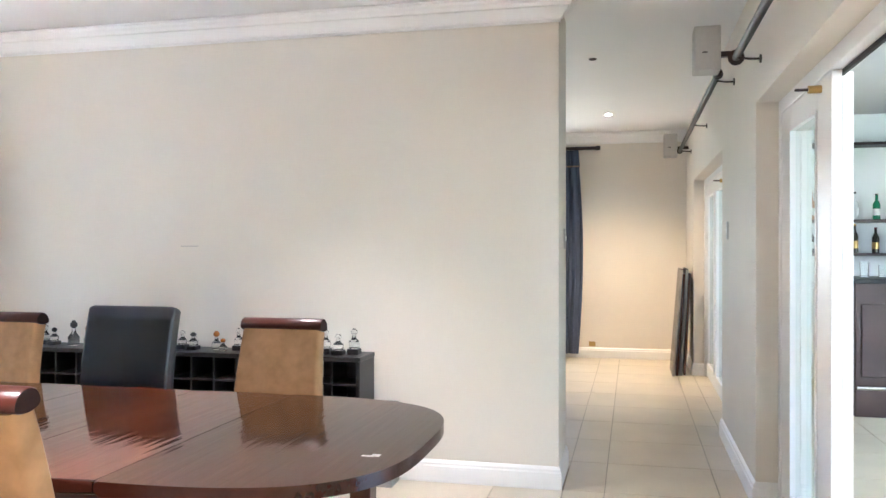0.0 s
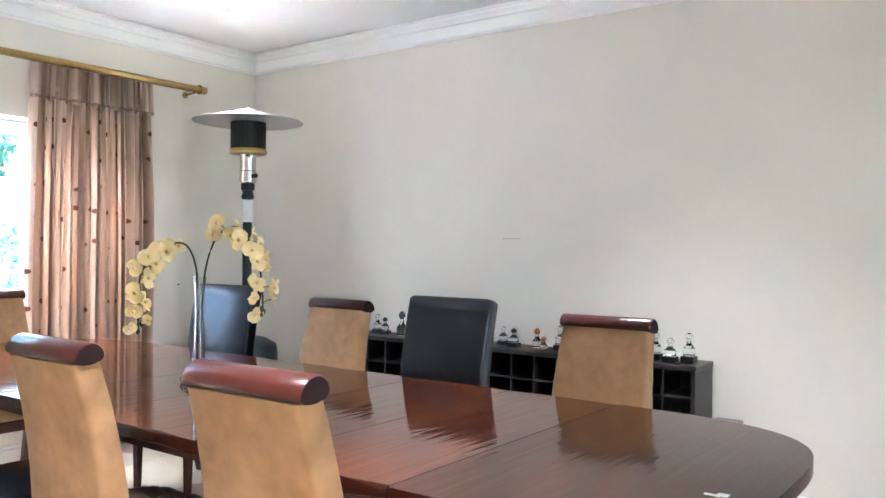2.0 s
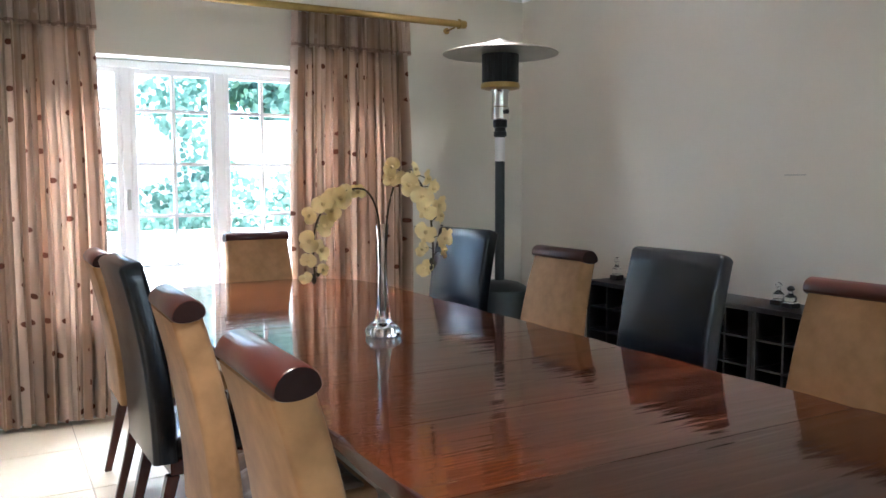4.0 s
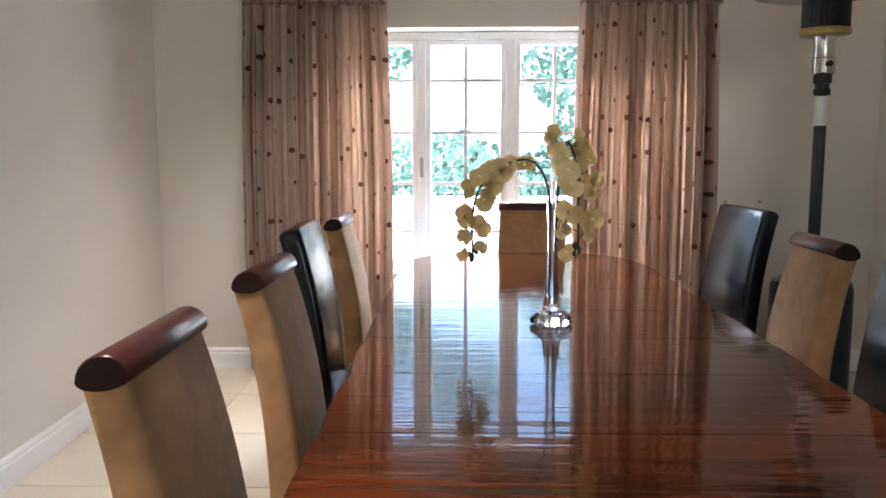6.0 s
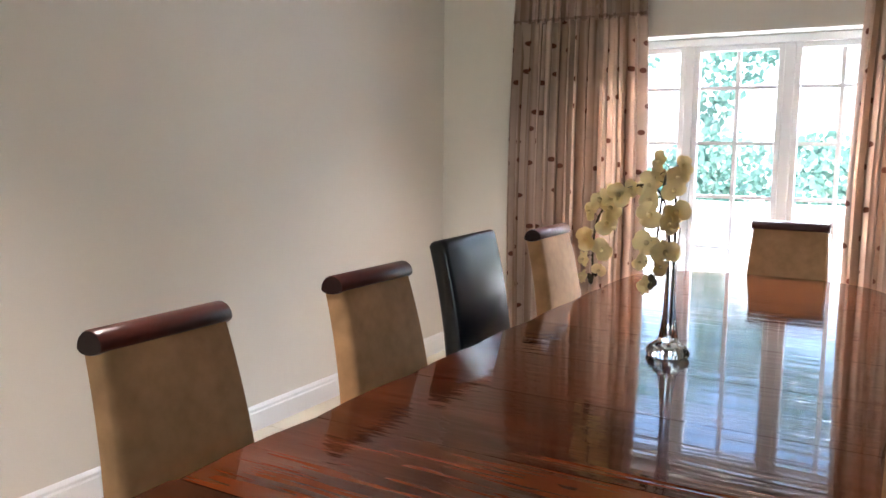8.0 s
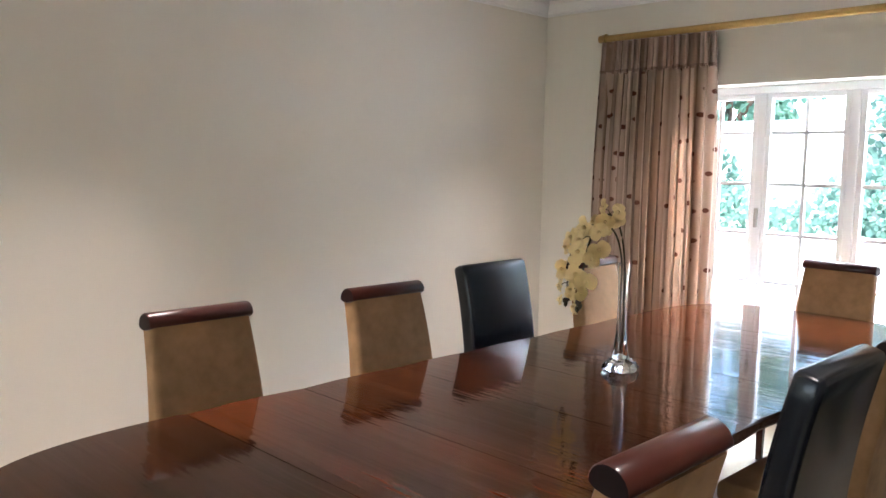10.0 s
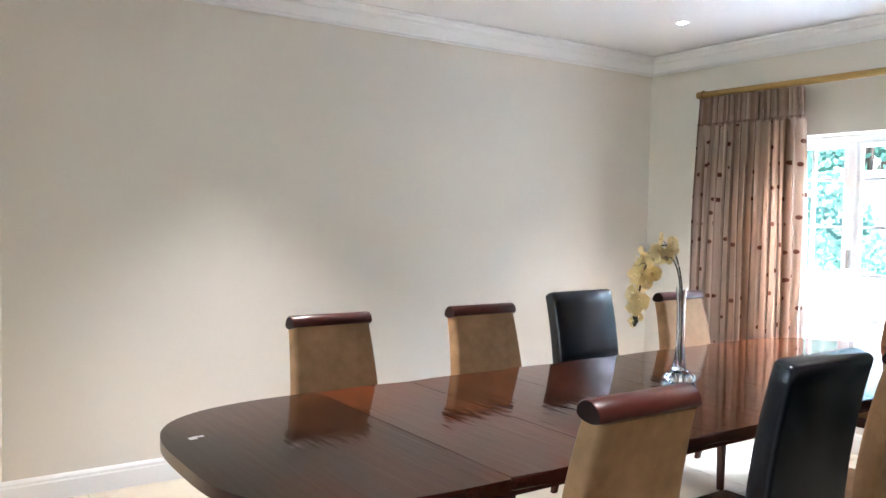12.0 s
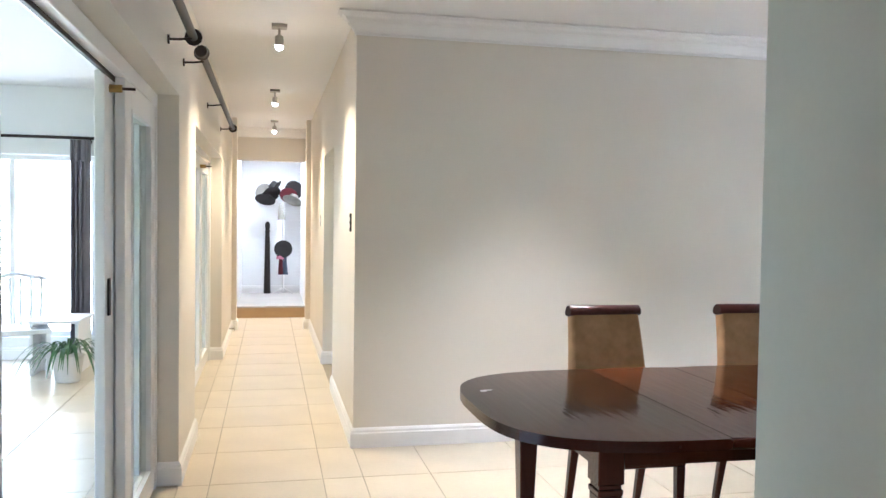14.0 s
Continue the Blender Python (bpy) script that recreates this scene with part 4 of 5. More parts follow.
def orchid(path, start, count, seed, label):
    ob = thing("artificial_orchid", *path[0], label, "flower")
    base = Vector(path[0])
    line = [p - base for p in bezier(path, 8)]
    part("stem", tube(line, 0.0035, 8), STEMGREEN, ob, "thin brown stem", smooth=True)
    rnd = random.Random(seed)
    for k in range(count):
        u = start + (1 - start) * k / (count - 1)
        p = line[min(len(line) - 2, int(u * (len(line) - 1)))]
        ang = rnd.uniform(0, 2 * math.pi)
        side = 1 if k % 2 else -1
        out = Vector((0.85 * rnd.uniform(-0.2, 1), side * rnd.uniform(0.5, 1), rnd.uniform(-0.5, 0.5))).normalized() * rnd.uniform(0.022, 0.04)
        q = p + out
        part("flower_stalk", tube([p, (p + q) / 2 + Vector((0, 0, 0.006)), q], 0.0015, 5), STEMGREEN, ob)
        me = FLOWERS[rnd.choice((0, 1, 1, 2)) if k < count - 3 else rnd.choice((2, 3))]
        f = new("flower", me)
        f.parent = ob
        aim = Vector((1.0, side * rnd.uniform(-0.1, 0.9), rnd.uniform(-0.2, 0.4)))
        turn = aim.to_track_quat("Z", "Y").to_matrix().to_4x4() @ Matrix.Rotation(ang, 4, "Z")
        f.matrix_basis = Matrix.Translation(q + out.normalized() * 0.004) @ turn
    for k in range(3):
        p = line[-1 - k] + Vector((0.004, rnd.uniform(-0.012, 0.012), -0.006))
        part("bud", lathe([(0.002, -0.012), (0.008, -0.004), (0.008, 0.005), (0.002, 0.012)], 8, at=tuple(p)), STEMGREEN, ob, "small closed bud", smooth=60)
    return ob


orchid([(-0.416, 2.104, 0.830), (-0.416, 2.104, 1.05), (-0.416, 2.098, 1.20), (-0.418, 2.06, 1.288), (-0.420, 2.00, 1.302), (-0.422, 1.92, 1.265), (-0.424, 1.865, 1.19), (-0.424, 1.850, 1.09), (-0.422, 1.853, 0.985)], 0.50, 13, 4, "artificial cream orchid spray arching out of the vase")
orchid([(-0.412, 2.121, 0.830), (-0.409, 2.122, 1.05), (-0.395, 2.125, 1.20), (-0.345, 2.130, 1.315), (-0.265, 2.135, 1.360), (-0.175, 2.145, 1.325), (-0.12, 2.150, 1.24), (-0.095, 2.150, 1.14), (-0.09, 2.150, 1.045)], 0.40, 17, 9, "artificial cream orchid spray arching out of the vase")


# ---- ceiling lamps, speakers, switches ----
def downlight(x, y):
    ob = thing("downlight", x, y, 2.73, "small white recessed ceiling downlight, lit", "ceiling light", "downlights")
    part("ring", lathe([(0.030, -0.003), (0.042, -0.005), (0.045, -0.001), (0.045, -0.0005)], 28), TRIM, ob, "white ring", smooth=30)
    part("bulb", lathe([(0.002, -0.0062), (0.028, -0.0055), (0.028, -0.0032)], 24), GLOW, ob, "glowing bulb")


for px, py in DOWNLIGHTS + [(2.13, 8.3)]:
    downlight(px, py)


def ceiling_spot(x, y, z=2.73):
    ob = thing("ceiling_spot", x, y, z, "small steel ceiling spotlight on a square plate, lit", "ceiling light", "passage spotlights")
    part("plate", soft(boxes((-0.05, 0.05, -0.05, 0.05, -0.022, -0.0005)), 0.003, 1), STEEL, ob)
    part("arm", tube([(0, 0, -0.023), (0, 0, -0.07)], 0.008, 10), STEEL, ob)
    part("lamp_head", lathe([(0.018, -0.070), (0.026, -0.075), (0.029, -0.10), (0.029, -0.14)][::-1], 20), STEEL, ob, smooth=35)
    part("bulb", lathe([(0.004, -0.165), (0.022, -0.158), (0.026, -0.1405)], 20), GLOW, ob, "glowing bulb", smooth=40)


for px, py in SPOTS:
    ceiling_spot(px, py)
# added fixture to carry the alcove fill, not a known spotlight
ceiling_spot(2.5, -7.9)


def speaker(y):
    ob = thing("wall_speaker", 2.80, y, 2.38, "small pale grey loudspeaker high on the wall", "speaker")
    part("cabinet", soft(boxes((-0.075, 0.075, -0.085, 0.085, 0, 0.26)), 0.008), SPEAKER, ob)
    part("grille", soft(boxes((-0.07, 0.07, -0.090, -0.0855, 0.012, 0.248)), 0.002, 1), SPEAKER, ob)
    part("badge", boxes((-0.03, 0.0, -0.0915, -0.0905, 0.10, 0.108)), BLACKMETAL, ob)
    part("bracket", boxes((0.076, 0.1995, -0.02, 0.02, 0.09, 0.12)), IRON, ob)


speaker(4.75)
speaker(9.35)


def plate(name, at, size, normal, label, mat, keys=1):
    ob = thing(name, *at, label, "switch" if "switch" in name else "socket")
    w, h = size
    if normal == "x":
        part("plate", soft(boxes((0, 0.009, -w / 2, w / 2, -h / 2, h / 2)), 0.003, 2), mat, ob)
        for k in range(keys):
            z = (k - (keys - 1) / 2) * h * 0.35
            part("rocker", soft(boxes((0.0092, 0.013, -w * 0.22, w * 0.22, z - h * 0.12, z + h * 0.12)), 0.001, 1), PAPER, ob)
    else:
        part("plate", soft(boxes((-0.009, 0, -w / 2, w / 2, -h / 2, h / 2)), 0.003, 2), mat, ob)
        part("rocker", soft(boxes((-0.013, -0.0092, -w * 0.22, w * 0.22, -h * 0.14, h * 0.14)), 0.001, 1), PAPER, ob)


plate("light_switch", (XC + 0.0005, -0.25, 1.43), (0.075, 0.12), "x", "small silver light switch on the passage wall", IRON, 2)
plate("light_switch", (XC + 0.0005, -3.45, 1.43), (0.075, 0.12), "x", "small silver light switch on the passage wall", SOCKET, 1)
plate("light_switch", (XE - 0.0005, 5.45, 1.46), (0.075, 0.12), "-x", "small silver light switch on the foyer wall", SOCKET, 1)
plate("light_switch", (XN + 0.0005, 4.62, 1.40), (0.075, 0.12), "x", "small silver light switch on the wall end", SOCKET, 1)
plate("wall_socket", (XW + 0.0005, 1.46, 0.37), (0.12, 0.12), "x", "square silver wall socket under the window", SOCKET, 1)
plate("wall_socket", (XW + 0.0005, 0.06, 0.155), (0.07, 0.05), "x", "small metal wall outlet in the corner", SOCKET, 1)
for y in (3.38, 3.58):
    solo("wall_plug", lathe([(0.008, 0), (0.012, 0.002), (0.010, 0.006), (0.003, 0.008)], 12), IRON, "small dark screw fixing in the cream wall", "wall fixing", at=(XW + 0.002, y, 1.02))
solo("wall_scuff", soft(boxes((-0.06, 0.06, -0.0006, 0.0006, -0.003, 0.003)), 0.0002, 1), SCUFF, "faint grey scuff on the cream wall", "mark", at=(-0.30, YN - 0.0008, 1.355))
stop = thing("door_stop", 2.999, -4.84, 0.12, "small metal door holder on the skirting", "door stop")
part("stem", tube([(0, 0, 0), (-0.05, 0, 0), (-0.07, 0, 0.005)], 0.008, 8), STEEL, stop)
part("ring", tube([(-0.07, 0.02 * math.cos(a), 0.03 * math.sin(a)) for a in [i * math.pi / 6 for i in range(13)]], 0.004, 6), STEEL, stop)

solo("wall_socket", soft(boxes((-0.04, 0.04, -0.012, 0, -0.03, 0.03)), 0.003), BRASS, "small brass floor-level socket on the foyer wall", "socket", at=(1.90, YF - 0.0005, 0.17))
solo("ceiling_sensor", lathe([(0.012, -0.012), (0.026, -0.008), (0.030, 0)], 16), IRON, "small dark round fixing on the foyer ceiling", "sensor", at=(2.09, 5.75, 2.7295))

# ---- foyer: folded screens leaning in the corner ----
for k in range(4):
    ob = thing("folded_panel", 2.80 + 0.045 * k, 8.55 + 0.02 * k, 0.002, "narrow dark wooden panel leaning against the foyer wall", "panel", "leaning panels")
    ob.matrix_world = pose(2.79 + 0.04 * k, 8.75 + 0.03 * k, 0.004, 0, 4.5 - 0.6 * k, 0)
    part("board", soft(boxes((-0.012, 0.012, -0.28, 0.28, 0, 1.12 - 0.05 * (k % 2))), 0.004, 1), (DARKWOOD, BARWOOD, IRON, DARKWOOD)[k], ob)
    part("edge_strip", boxes((-0.0125, 0.0125, -0.292, -0.281, 0, 1.11 - 0.05 * (k % 2))), (HATGREY, DARKWOOD)[k % 2], ob)

# ---- alcove: hat stand, hats and a carved stick ----
stand = thing("hat_stand", 2.30, -8.72, 0.1725, "thin white hat stand against the alcove wall", "hat stand")
part("pole", tube([(0, 0, 0.02), (0, 0, 1.0), (0, 0, 1.78)], 0.017, 12), TRIM, stand, smooth=True)
for k in range(3):
    a = 2 * math.pi * k / 3 + 0.4
    part("foot", tube([(0, 0, 0.10), (0.10 * math.cos(a), 0.10 * math.sin(a), 0.06), (0.20 * math.cos(a), 0.20 * math.sin(a), 0.012)], 0.011, 8), TRIM, stand, smooth=True)
for k in range(5):
    a = 2 * math.pi * k / 5 + 0.2
    part("hook", tube([(0, 0, 1.60), (0.09 * math.cos(a), 0.09 * math.sin(a), 1.66), (0.13 * math.cos(a), 0.13 * math.sin(a), 1.72)], 0.007, 8), TRIM, stand, smooth=True)


def hat(x, y, z, brim, mat, tilt, label, band=None):
    ob = thing("hat", x, y, z, label, "hat", "hats on the stand")
    ob.matrix_world = pose(x, y, z, *tilt)
    part("brim", lathe([(0.06, 0.0), (brim * 0.7, -0.006), (brim, 0.010), (brim * 0.99, 0.014), (brim * 0.7, -0.001), (0.085, 0.005)], 28), mat, ob, smooth=60)
    part("crown", lathe([(0.088, 0.006), (0.085, 0.07), (0.070, 0.11), (0.03, 0.105)], 24), mat, ob, smooth=60)
    if band:
        part("band", lathe([(0.0895, 0.010), (0.0885, 0.034)], 24), band, ob, smooth=60)


hat(2.62, -8.78, 1.88, 0.15, HATGREY, (65, 10, 20), "grey straw hat hanging on the stand", HATBLACK)
hat(2.50, -8.62, 1.83, 0.17, HATBLACK, (40, 35, 0), "black felt hat hanging on the stand")
hat(2.60, -8.60, 1.74, 0.17, HATBLACK, (20, -25, 30), "black wide-brimmed hat hanging on the stand")
hat(2.13, -8.70, 1.92, 0.16, HATBLACK, (75, 0, -20), "black felt hat with a red band", HATRED)
hat(2.16, -8.55, 1.73, 0.17, HATGREY, (25, -20, 0), "grey straw hat hanging on the stand", HATBLACK)
hat(2.42, -8.66, 1.95, 0.14, HATBLACK, (50, 20, 60), "small black felt hat hanging on the stand")
hat(2.22, -8.60, 1.82, 0.15, HATRED, (50, -30, 10), "red felt hat hanging on the stand", HATBLACK)
hat(2.30, -8.65, 0.93, 0.15, HATBLACK, (80, 5, 0), "black felt hat hanging low on the stand")


def scarf(x, y, z0, z1, w, mat, label):
    bm = bmesh.new()
    rings = []
    for k in range(12):
        u = k / 11
        z = z1 + (z0 - z1) * u
        ring = []
        for j in range(12):
            a = 2 * math.pi * j / 12
            r = w * (0.5 + 0.5 * u) * (1 + 0.25 * math.sin(3 * a + 4 * u))
            ring.append(bm.verts.new((r * math.cos(a), 0.35 * r * math.sin(a), z - z0)))
        rings.append(ring)
    for a, b in zip(rings, rings[1:]):
        for j in range(12):
            bm.faces.new((a[j], a[(j + 1) % 12], b[(j + 1) % 12], b[j]))
    bm.faces.new(rings[0])
    bm.faces.new(rings[-1][::-1])
    solo("scarf", bm, mat, label, "scarf", at=(x, y, z0), smooth=60)


scarf(2.335, -8.705, 1.42, 1.70, 0.06, HATGREY, "pale grey scarf hanging from the stand")
scarf(2.335, -8.70, 0.50, 0.84, 0.045, HATRED, "red scarf hanging from the stand")
scarf(2.268, -8.70, 0.50, 0.84, 0.045, BLUECLOTH, "dark blue scarf hanging from the stand")
scarf(2.35, -8.69, 0.76, 0.98, 0.06, HATPINK, "dusty pink cap hanging from the stand")
solo("carved_stick", lathe([(0.060, 0), (0.055, 0.10), (0.048, 0.5), (0.040, 0.9), (0.032, 1.02), (0.045, 1.05), (0.030, 1.08), (0.042, 1.12), (0.040, 1.18), (0.015, 1.215)], 18), IRON, "dark carved wooden stick standing on the alcove floor", "carving", at=(2.56, -8.86, 0.173), smooth=35)

# ---- bar room ----
bar = thing("bar_counter", 5.6, 7.02, 0, "dark wooden bar counter with a steel foot rail", "bar counter")
part("front", soft(boxes((-1.5, 1.5, -0.30, 0.30, 0.0, 1.06)), 0.004, 1), BARWOOD, bar)
part("counter_top", soft(boxes((-1.54, 1.54, -0.36, 0.34, 1.061, 1.10)), 0.006), BLACK, bar)
for k in range(4):
    part("front_panel", soft(boxes((-1.46 + 0.74 * k, -0.78 + 0.74 * k, -0.318, -0.301, 0.32, 0.90)), 0.006), BARWOOD, bar)
part("foot_rail", tube([(-1.5, -0.36, 0.24), (0, -0.36, 0.24), (1.5, -0.36, 0.24)], 0.018, 12), CHROME, bar, "steel foot rail", smooth=True)
for k, (x, h) in enumerate(((4.22, 0.13), (4.36, 0.10), (4.50, 0.12), (4.66, 0.09))):
    solo("tumbler", lathe([(0.028, 0), (0.033, 0.004), (0.036, h), (0.032, h), (0.028, 0.012)], 16), GLASS, "clear glass tumbler on the bar counter", "glass", "glasses on the bar", at=(x, 6.94, 1.1005), smooth=40)
bar_shelf = thing("bar_shelf", 5.6, 8.74, 0, "white wall shelving with dark shelf edges behind the bar", "shelf")
part("cabinet", soft(boxes((-1.9, 1.9, -0.14, 0.14, 0, 1.0)), 0.004, 1), TRIM, bar_shelf)
for z in (1.26, 1.60, 2.38):
    part("shelf", soft(boxes((-1.9, 1.9, -0.13, 0.155, z, z + 0.028)), 0.003, 1), BARWOOD if z < 2 else IRON, bar_shelf)
rnd = random.Random(4)
for z, n in ((1.2885, 12), (1.6285, 14)):
    for k in range(n):
        x = 4.0 + 0.20 * k + rnd.uniform(-0.03, 0.03)
        mat = rnd.choice((BOTTLEDARK, BOTTLEGREEN, BOTTLEDARK, AMBER, GLASS))
        h = rnd.uniform(0.24, 0.31)
        ob = thing("bottle", x, 8.72, z, "glass spirits bottle with a paper label on the bar shelf", "bottle", "bottles on the bar shelf")
        part("bottle_body", lathe([(0.030, 0), (0.035, 0.005), (0.035, h * 0.6), (0.014, h * 0.76), (0.013, h * 0.94)], 16), mat, ob, smooth=40)
        part("cap", lathe([(0.0145, h * 0.941), (0.0145, h)], 12), rnd.choice((BLACK, BRASS, HATRED)), ob, smooth=40)
        part("label", lathe([(0.0356, h * 0.16), (0.0356, h * 0.42)], 16), rnd.choice((PAPER, PAPER, BRASS, HATRED)), ob, smooth=40)
curtain("curtain", -3.56, 4.28, 4.46, 0.03, 2.2, GREYCLOTH, GREYCLOTH, "dark grey curtain beside the bar room window", 4, along="x", seed=2)
rod("curtain_rod", -3.56, 4.2, 6.8, 2.22, 0.015, IRON, "dark iron curtain pole above the bar room window", -3.65, (4.3, 6.6), along="x")
bar_window = thing("window_2", 5.425, -3.77, 0.22, "large white framed bar room window", "window")
bar_window["kind"] = "structure"
part("window_frame", soft(boxes((-1.175, -1.12, -0.03, 0.03, 0, 1.83), (1.12, 1.175, -0.03, 0.03, 0, 1.83), (-1.12, 1.12, -0.03, 0.03, 0, 0.05), (-1.12, 1.12, -0.03, 0.03, 1.78, 1.83), (-0.4, -0.35, -0.03, 0.03, 0.05, 1.78), (0.35, 0.4, -0.03, 0.03, 0.05, 1.78)), 0.004, 1), TRIM, bar_window)
g = part("pane", boxes((-1.118, 1.118, -0.003, 0.003, 0.052, 1.778)), PANE, bar_window, "clear glass")
g.visible_shadow = False

bench = thing("slatted_chair", 4.72, -2.75, 0, "white painted slatted garden chair", "chair", rz=20)
part("seat", soft(boxes((-0.25, 0.25, -0.24, 0.24, 0.40, 0.44)), 0.006), TRIM, bench)
for sx in (-0.22, 0.22):
    for sy in (-0.21, 0.21):
        part("leg", soft(boxes((sx - 0.02, sx + 0.02, sy - 0.02, sy + 0.02, 0, 0.399)), 0.003, 1), TRIM, bench)
for k in range(6):
    a = -0.20 + 0.08 * k
    part("back_slat", tube([(a, -0.22, 0.441), (a * 1.05, -0.27, 0.65), (a * 1.1, -0.33, 0.86)], 0.013, 8), TRIM, bench)
part("back_rail", tube([(-0.27, -0.34, 0.85), (0, -0.36, 0.90), (0.27, -0.34, 0.85)], 0.02, 8), TRIM, bench)
low = thing("low_table", 4.42, -3.0, 0, "small white low table in the bar room", "table")
part("top", soft(boxes((-0.22, 0.22, -0.30, 0.30, 0.47, 0.50)), 0.005), TRIM, low)
for sx in (-0.19, 0.19):
    part("end_panel", soft(boxes((sx - 0.015, sx + 0.015, -0.27, 0.27, 0, 0.469)), 0.003, 1), TRIM, low)
plant = thing("spider_plant", 4.24, -2.45, 0, "spider plant with long arching leaves in a pale pot", "plant")
part("pot", lathe([(0.09, 0), (0.10, 0.01), (0.13, 0.22), (0.14, 0.23), (0.12, 0.235)], 24), PAVE, plant, "pale pot", smooth=35)
bm = bmesh.new()
rnd = random.Random(7)
for k in range(60):
    a, ln, up = rnd.uniform(0, 2 * math.pi), rnd.uniform(0.25, 0.48), rnd.uniform(0.25, 0.6)
    prev = None
    for i in range(8):
        u = i / 7
        r = 0.03 + ln * u
        z = 0.24 + up * u - 0.95 * up * u * u * 1.3
        w = 0.010 * math.sin(math.pi * (0.1 + 0.85 * u))
        c = (r * math.cos(a), r * math.sin(a))
        q = (bm.verts.new((c[0] - w * math.sin(a), c[1] + w * math.cos(a), max(z, 0.02))), bm.verts.new((c[0] + w * math.sin(a), c[1] - w * math.cos(a), max(z, 0.02))))
        if prev:
            bm.faces.new((prev[0], prev[1], q[1], q[0]))
        prev = q
part("leaves", bm, PLANT, plant, "long striped green leaves")

# ---- garden ----
structure("ground", boxes((-200, 200, -200, 200, -0.40, -0.30)), LAWN, "lawn round the house")
structure("terrace", boxes((-9.0, -2.87, -8, 14, -0.299, -0.12)), PAVE, "pale paved terrace outside the window")
structure("low_wall", soft(boxes((-8.0, -7.8, -10, 16, -0.3, 0.74)), 0.02, 1), PLASTER_OUT, "low pale wall at the end of the terrace")
# made-up backdrop that catches the sun so the bar window looks white
structure("bar_window_backdrop", boxes((3.6, 9.0, -6.2, -6.0, -0.3, 3.2)), PLASTER_OUT, "pale backdrop added outside the bar room window")
structure("garden_wall", soft(boxes((-9.4, -9.1, -10, 16, -0.3, 2.2)), 0.02, 1), PLASTER_OUT, "pale rendered garden wall")


def leaf_cloud(name, count, place, size, seed, label, category, kind=""):
    rnd = random.Random(seed)
    verts, faces = [], []
    for _ in range(count):
        p, n = place(rnd)
        d = (n + Vector((rnd.uniform(-0.7, 0.7), rnd.uniform(-0.7, 0.7), rnd.uniform(-0.7, 0.5)))).normalized()
        u = d.cross(Vector((rnd.uniform(-1, 1), rnd.uniform(-1, 1), rnd.uniform(-1, 1)))).normalized()
        w = d.cross(u)
        s = size * rnd.uniform(0.6, 1.3)
        b = len(verts)
        for a, c in ((-1, 0), (-0.2, 0.75), (0.5, 0.55), (1, 0), (0.5, -0.55), (-0.2, -0.75)):
            verts.append(tuple(p + u * (a * s) + w * (c * s)))
        faces.append(tuple(range(b, b + 6)))
    me = bpy.data.meshes.new(name)
    me.from_pydata(verts, [], faces)
    me.materials.append(LEAF)
    return tagged(new(name, me), label, category, kind=kind)


def hedge_place(rnd):
    y = rnd.uniform(-6, 12)
    top = 1.35 + 0.25 * math.sin(y * 1.7) + 0.15 * math.sin(y * 4.1)
    z = rnd.uniform(0.3, top)
    return Vector((-8.35 + 0.35 * rnd.uniform(-1, 1) + 0.12 * math.sin(3 * y + 2 * z), y, z)), Vector((1, 0, 0.4))


def ivy_place(rnd):
    while True:
        y, z = rnd.uniform(-6, 12), rnd.uniform(0.3, 4.2)
        if noise.noise(Vector((y * 0.75, z * 0.75, 3))) > 0.05:
            return Vector((-9.06 - (0.9 if z > 2.2 else 0) * rnd.random() + 0.10 * rnd.random(), y, z)), Vector((1, 0, 0.2))


leaf_cloud("hedge", 11000, hedge_place, 0.045, 1, "loose green hedge beyond the terrace", "hedge", "stuff")
leaf_cloud("climbing_ivy", 12000, ivy_place, 0.05, 2, "ivy climbing over the garden wall", "ivy", "stuff")

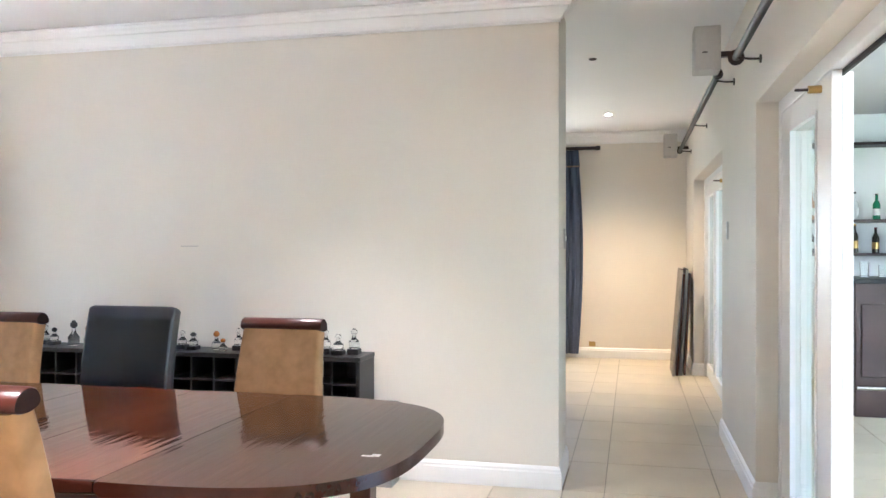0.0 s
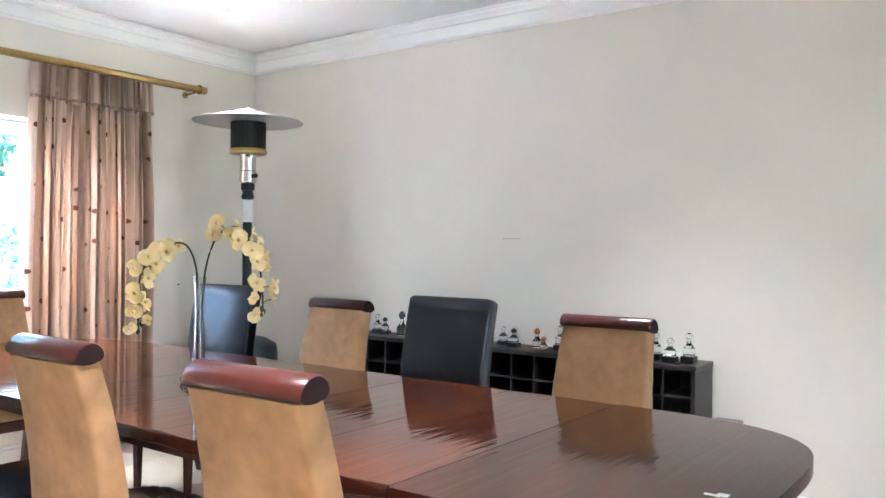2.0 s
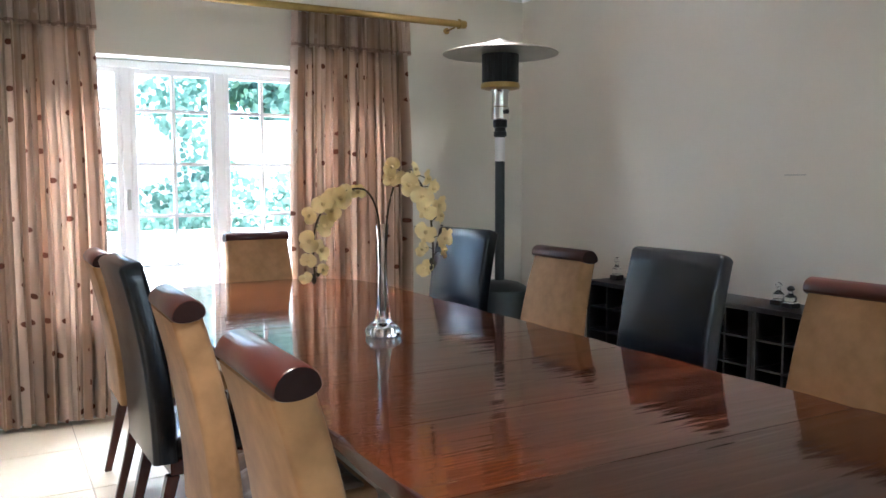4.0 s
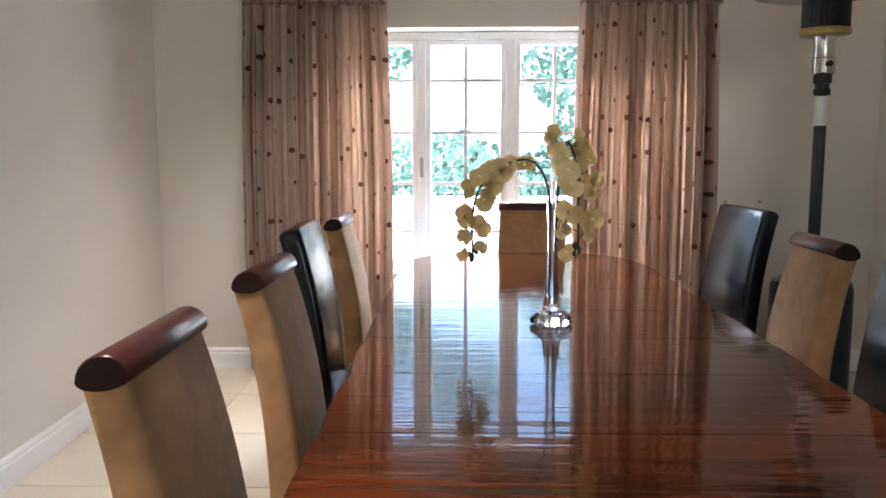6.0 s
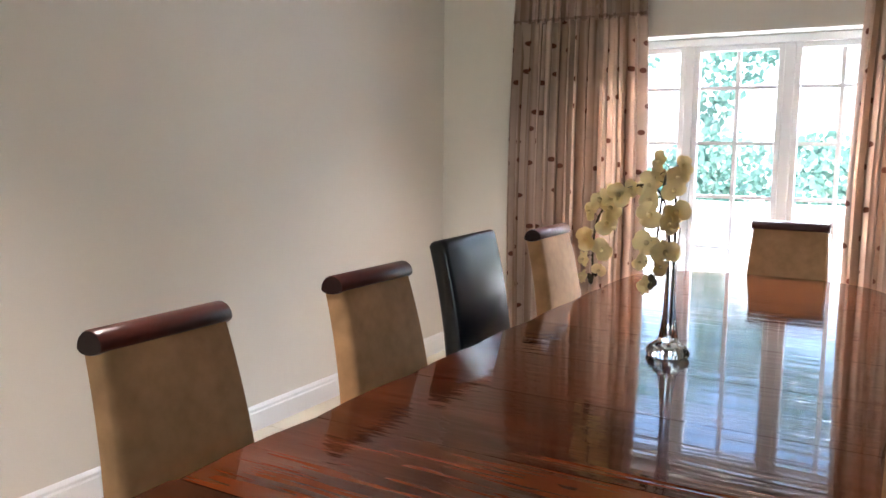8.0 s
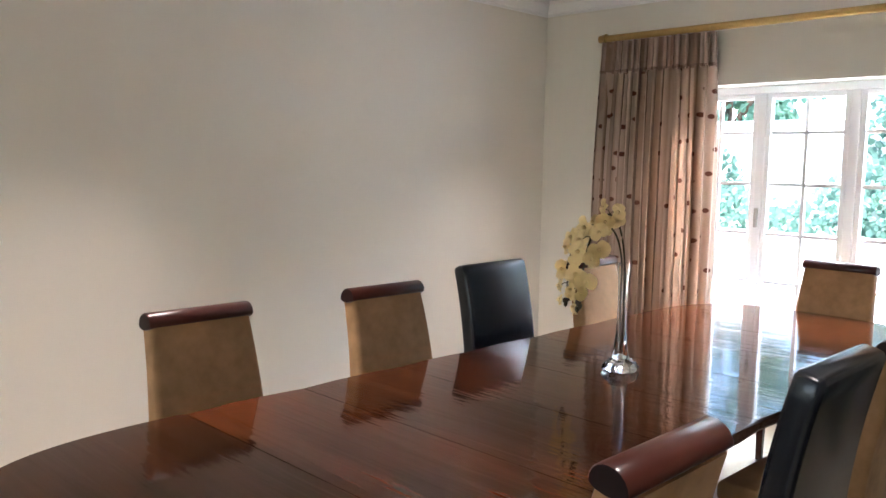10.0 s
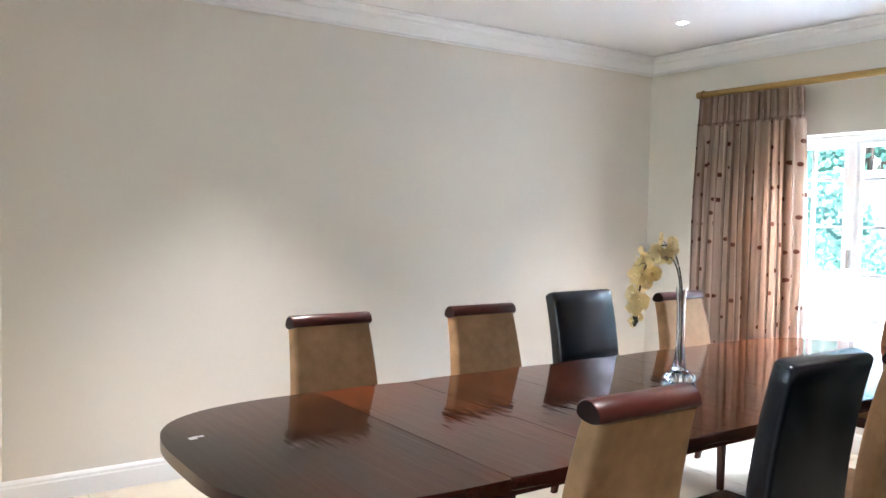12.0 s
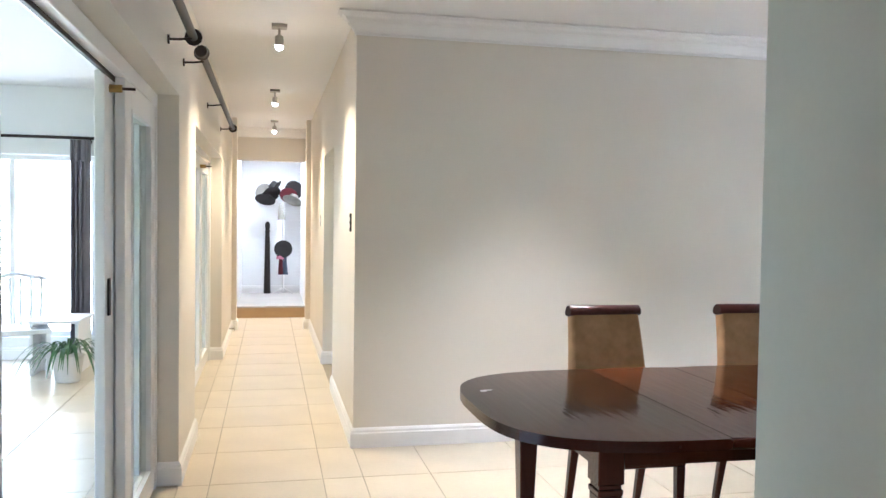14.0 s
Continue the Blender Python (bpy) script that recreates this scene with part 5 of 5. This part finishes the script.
TREES = [(-11.5, -3.0, 5.2), (-11.0, 5.0, 5.6), (-12.0, 8.5, 5.8)]
for k, (tx, ty, th) in enumerate(TREES):
    tr = thing("tree", tx, ty, -0.3, "leafy garden tree behind the wall", "tree", "garden trees")
    part("trunk", tube([(0, 0, 0), (0.05, 0.04, th * 0.3), (0, 0.1, th * 0.6)], 0.16, 12, taper=0.5), BARK, tr, smooth=True)
    bm = bmesh.new()
    rnd = random.Random(20 + k)
    for j in range(7):
        a = rnd.uniform(0, 2 * math.pi)
        tube([(0, 0.06, th * 0.45), (0.6 * math.cos(a), 0.6 * math.sin(a), th * 0.6), (1.2 * math.cos(a), 1.2 * math.sin(a), th * rnd.uniform(0.7, 0.85))], 0.06, 7, bm, taper=0.3)
    part("limbs", bm, BARK, tr)
    clumps = [(Vector((rnd.uniform(-1.5, 1.5), rnd.uniform(-1.6, 1.6), th * rnd.uniform(0.45, 0.95))), rnd.uniform(0.35, 0.7)) for _ in range(18)]

    def crown_place(r, clumps=clumps):
        c, s = r.choice(clumps)
        d = Vector((r.gauss(0, 1), r.gauss(0, 1), r.gauss(0, 1))).normalized()
        return c + d * s * r.uniform(0.6, 1.0), d
    cr = leaf_cloud("crown", 3500, crown_place, 0.08, 30 + k, "", "")
    cr.parent = tr

# ---- floor tiles ----
PITCH, X0, Y0 = 0.612, 2.225, 0.585
tile_mesh = finish("tile", soft(boxes((-0.3035, 0.3035, -0.3035, 0.3035, -0.008, 0.0)), 0.0015, 1), TILE)


def tile(xa, xb, ya, yb):
    if xb - xa < 0.03 or yb - ya < 0.03:
        return
    full = xb - xa > 0.6 and yb - ya > 0.6
    if full:
        ob = new("tile", tile_mesh)
    else:
        ob = new("tile", finish("tile", boxes((-(xb - xa) / 2 + 0.0025, (xb - xa) / 2 - 0.0025, -(yb - ya) / 2 + 0.0025, (yb - ya) / 2 - 0.0025, -0.008, 0.0)), TILE))
    ob.location = ((xa + xb) / 2, (ya + yb) / 2, 0)
    ob.parent = floor


def tiles(x0, x1, y0, y1):
    i = math.floor((x0 - X0) / PITCH)
    while X0 + i * PITCH < x1:
        j = math.floor((y0 - Y0) / PITCH)
        while Y0 + j * PITCH < y1:
            tile(max(x0, X0 + i * PITCH), min(x1, X0 + (i + 1) * PITCH), max(y0, Y0 + j * PITCH), min(y1, Y0 + (j + 1) * PITCH))
            j += 1
        i += 1


tiles(XW, XC, 0, YN)
tiles(XC, XE, -6.86, YF)
tiles(-0.5, XC, 4.75, YF)
tiles(XE, 3.25, 0.55, 4.2)
tiles(XE, 3.25, -3.4, -0.42)
tiles(XE, 3.25, 5.8, 8.6)
tiles(3.25, 8.0, -3.65, 8.9)
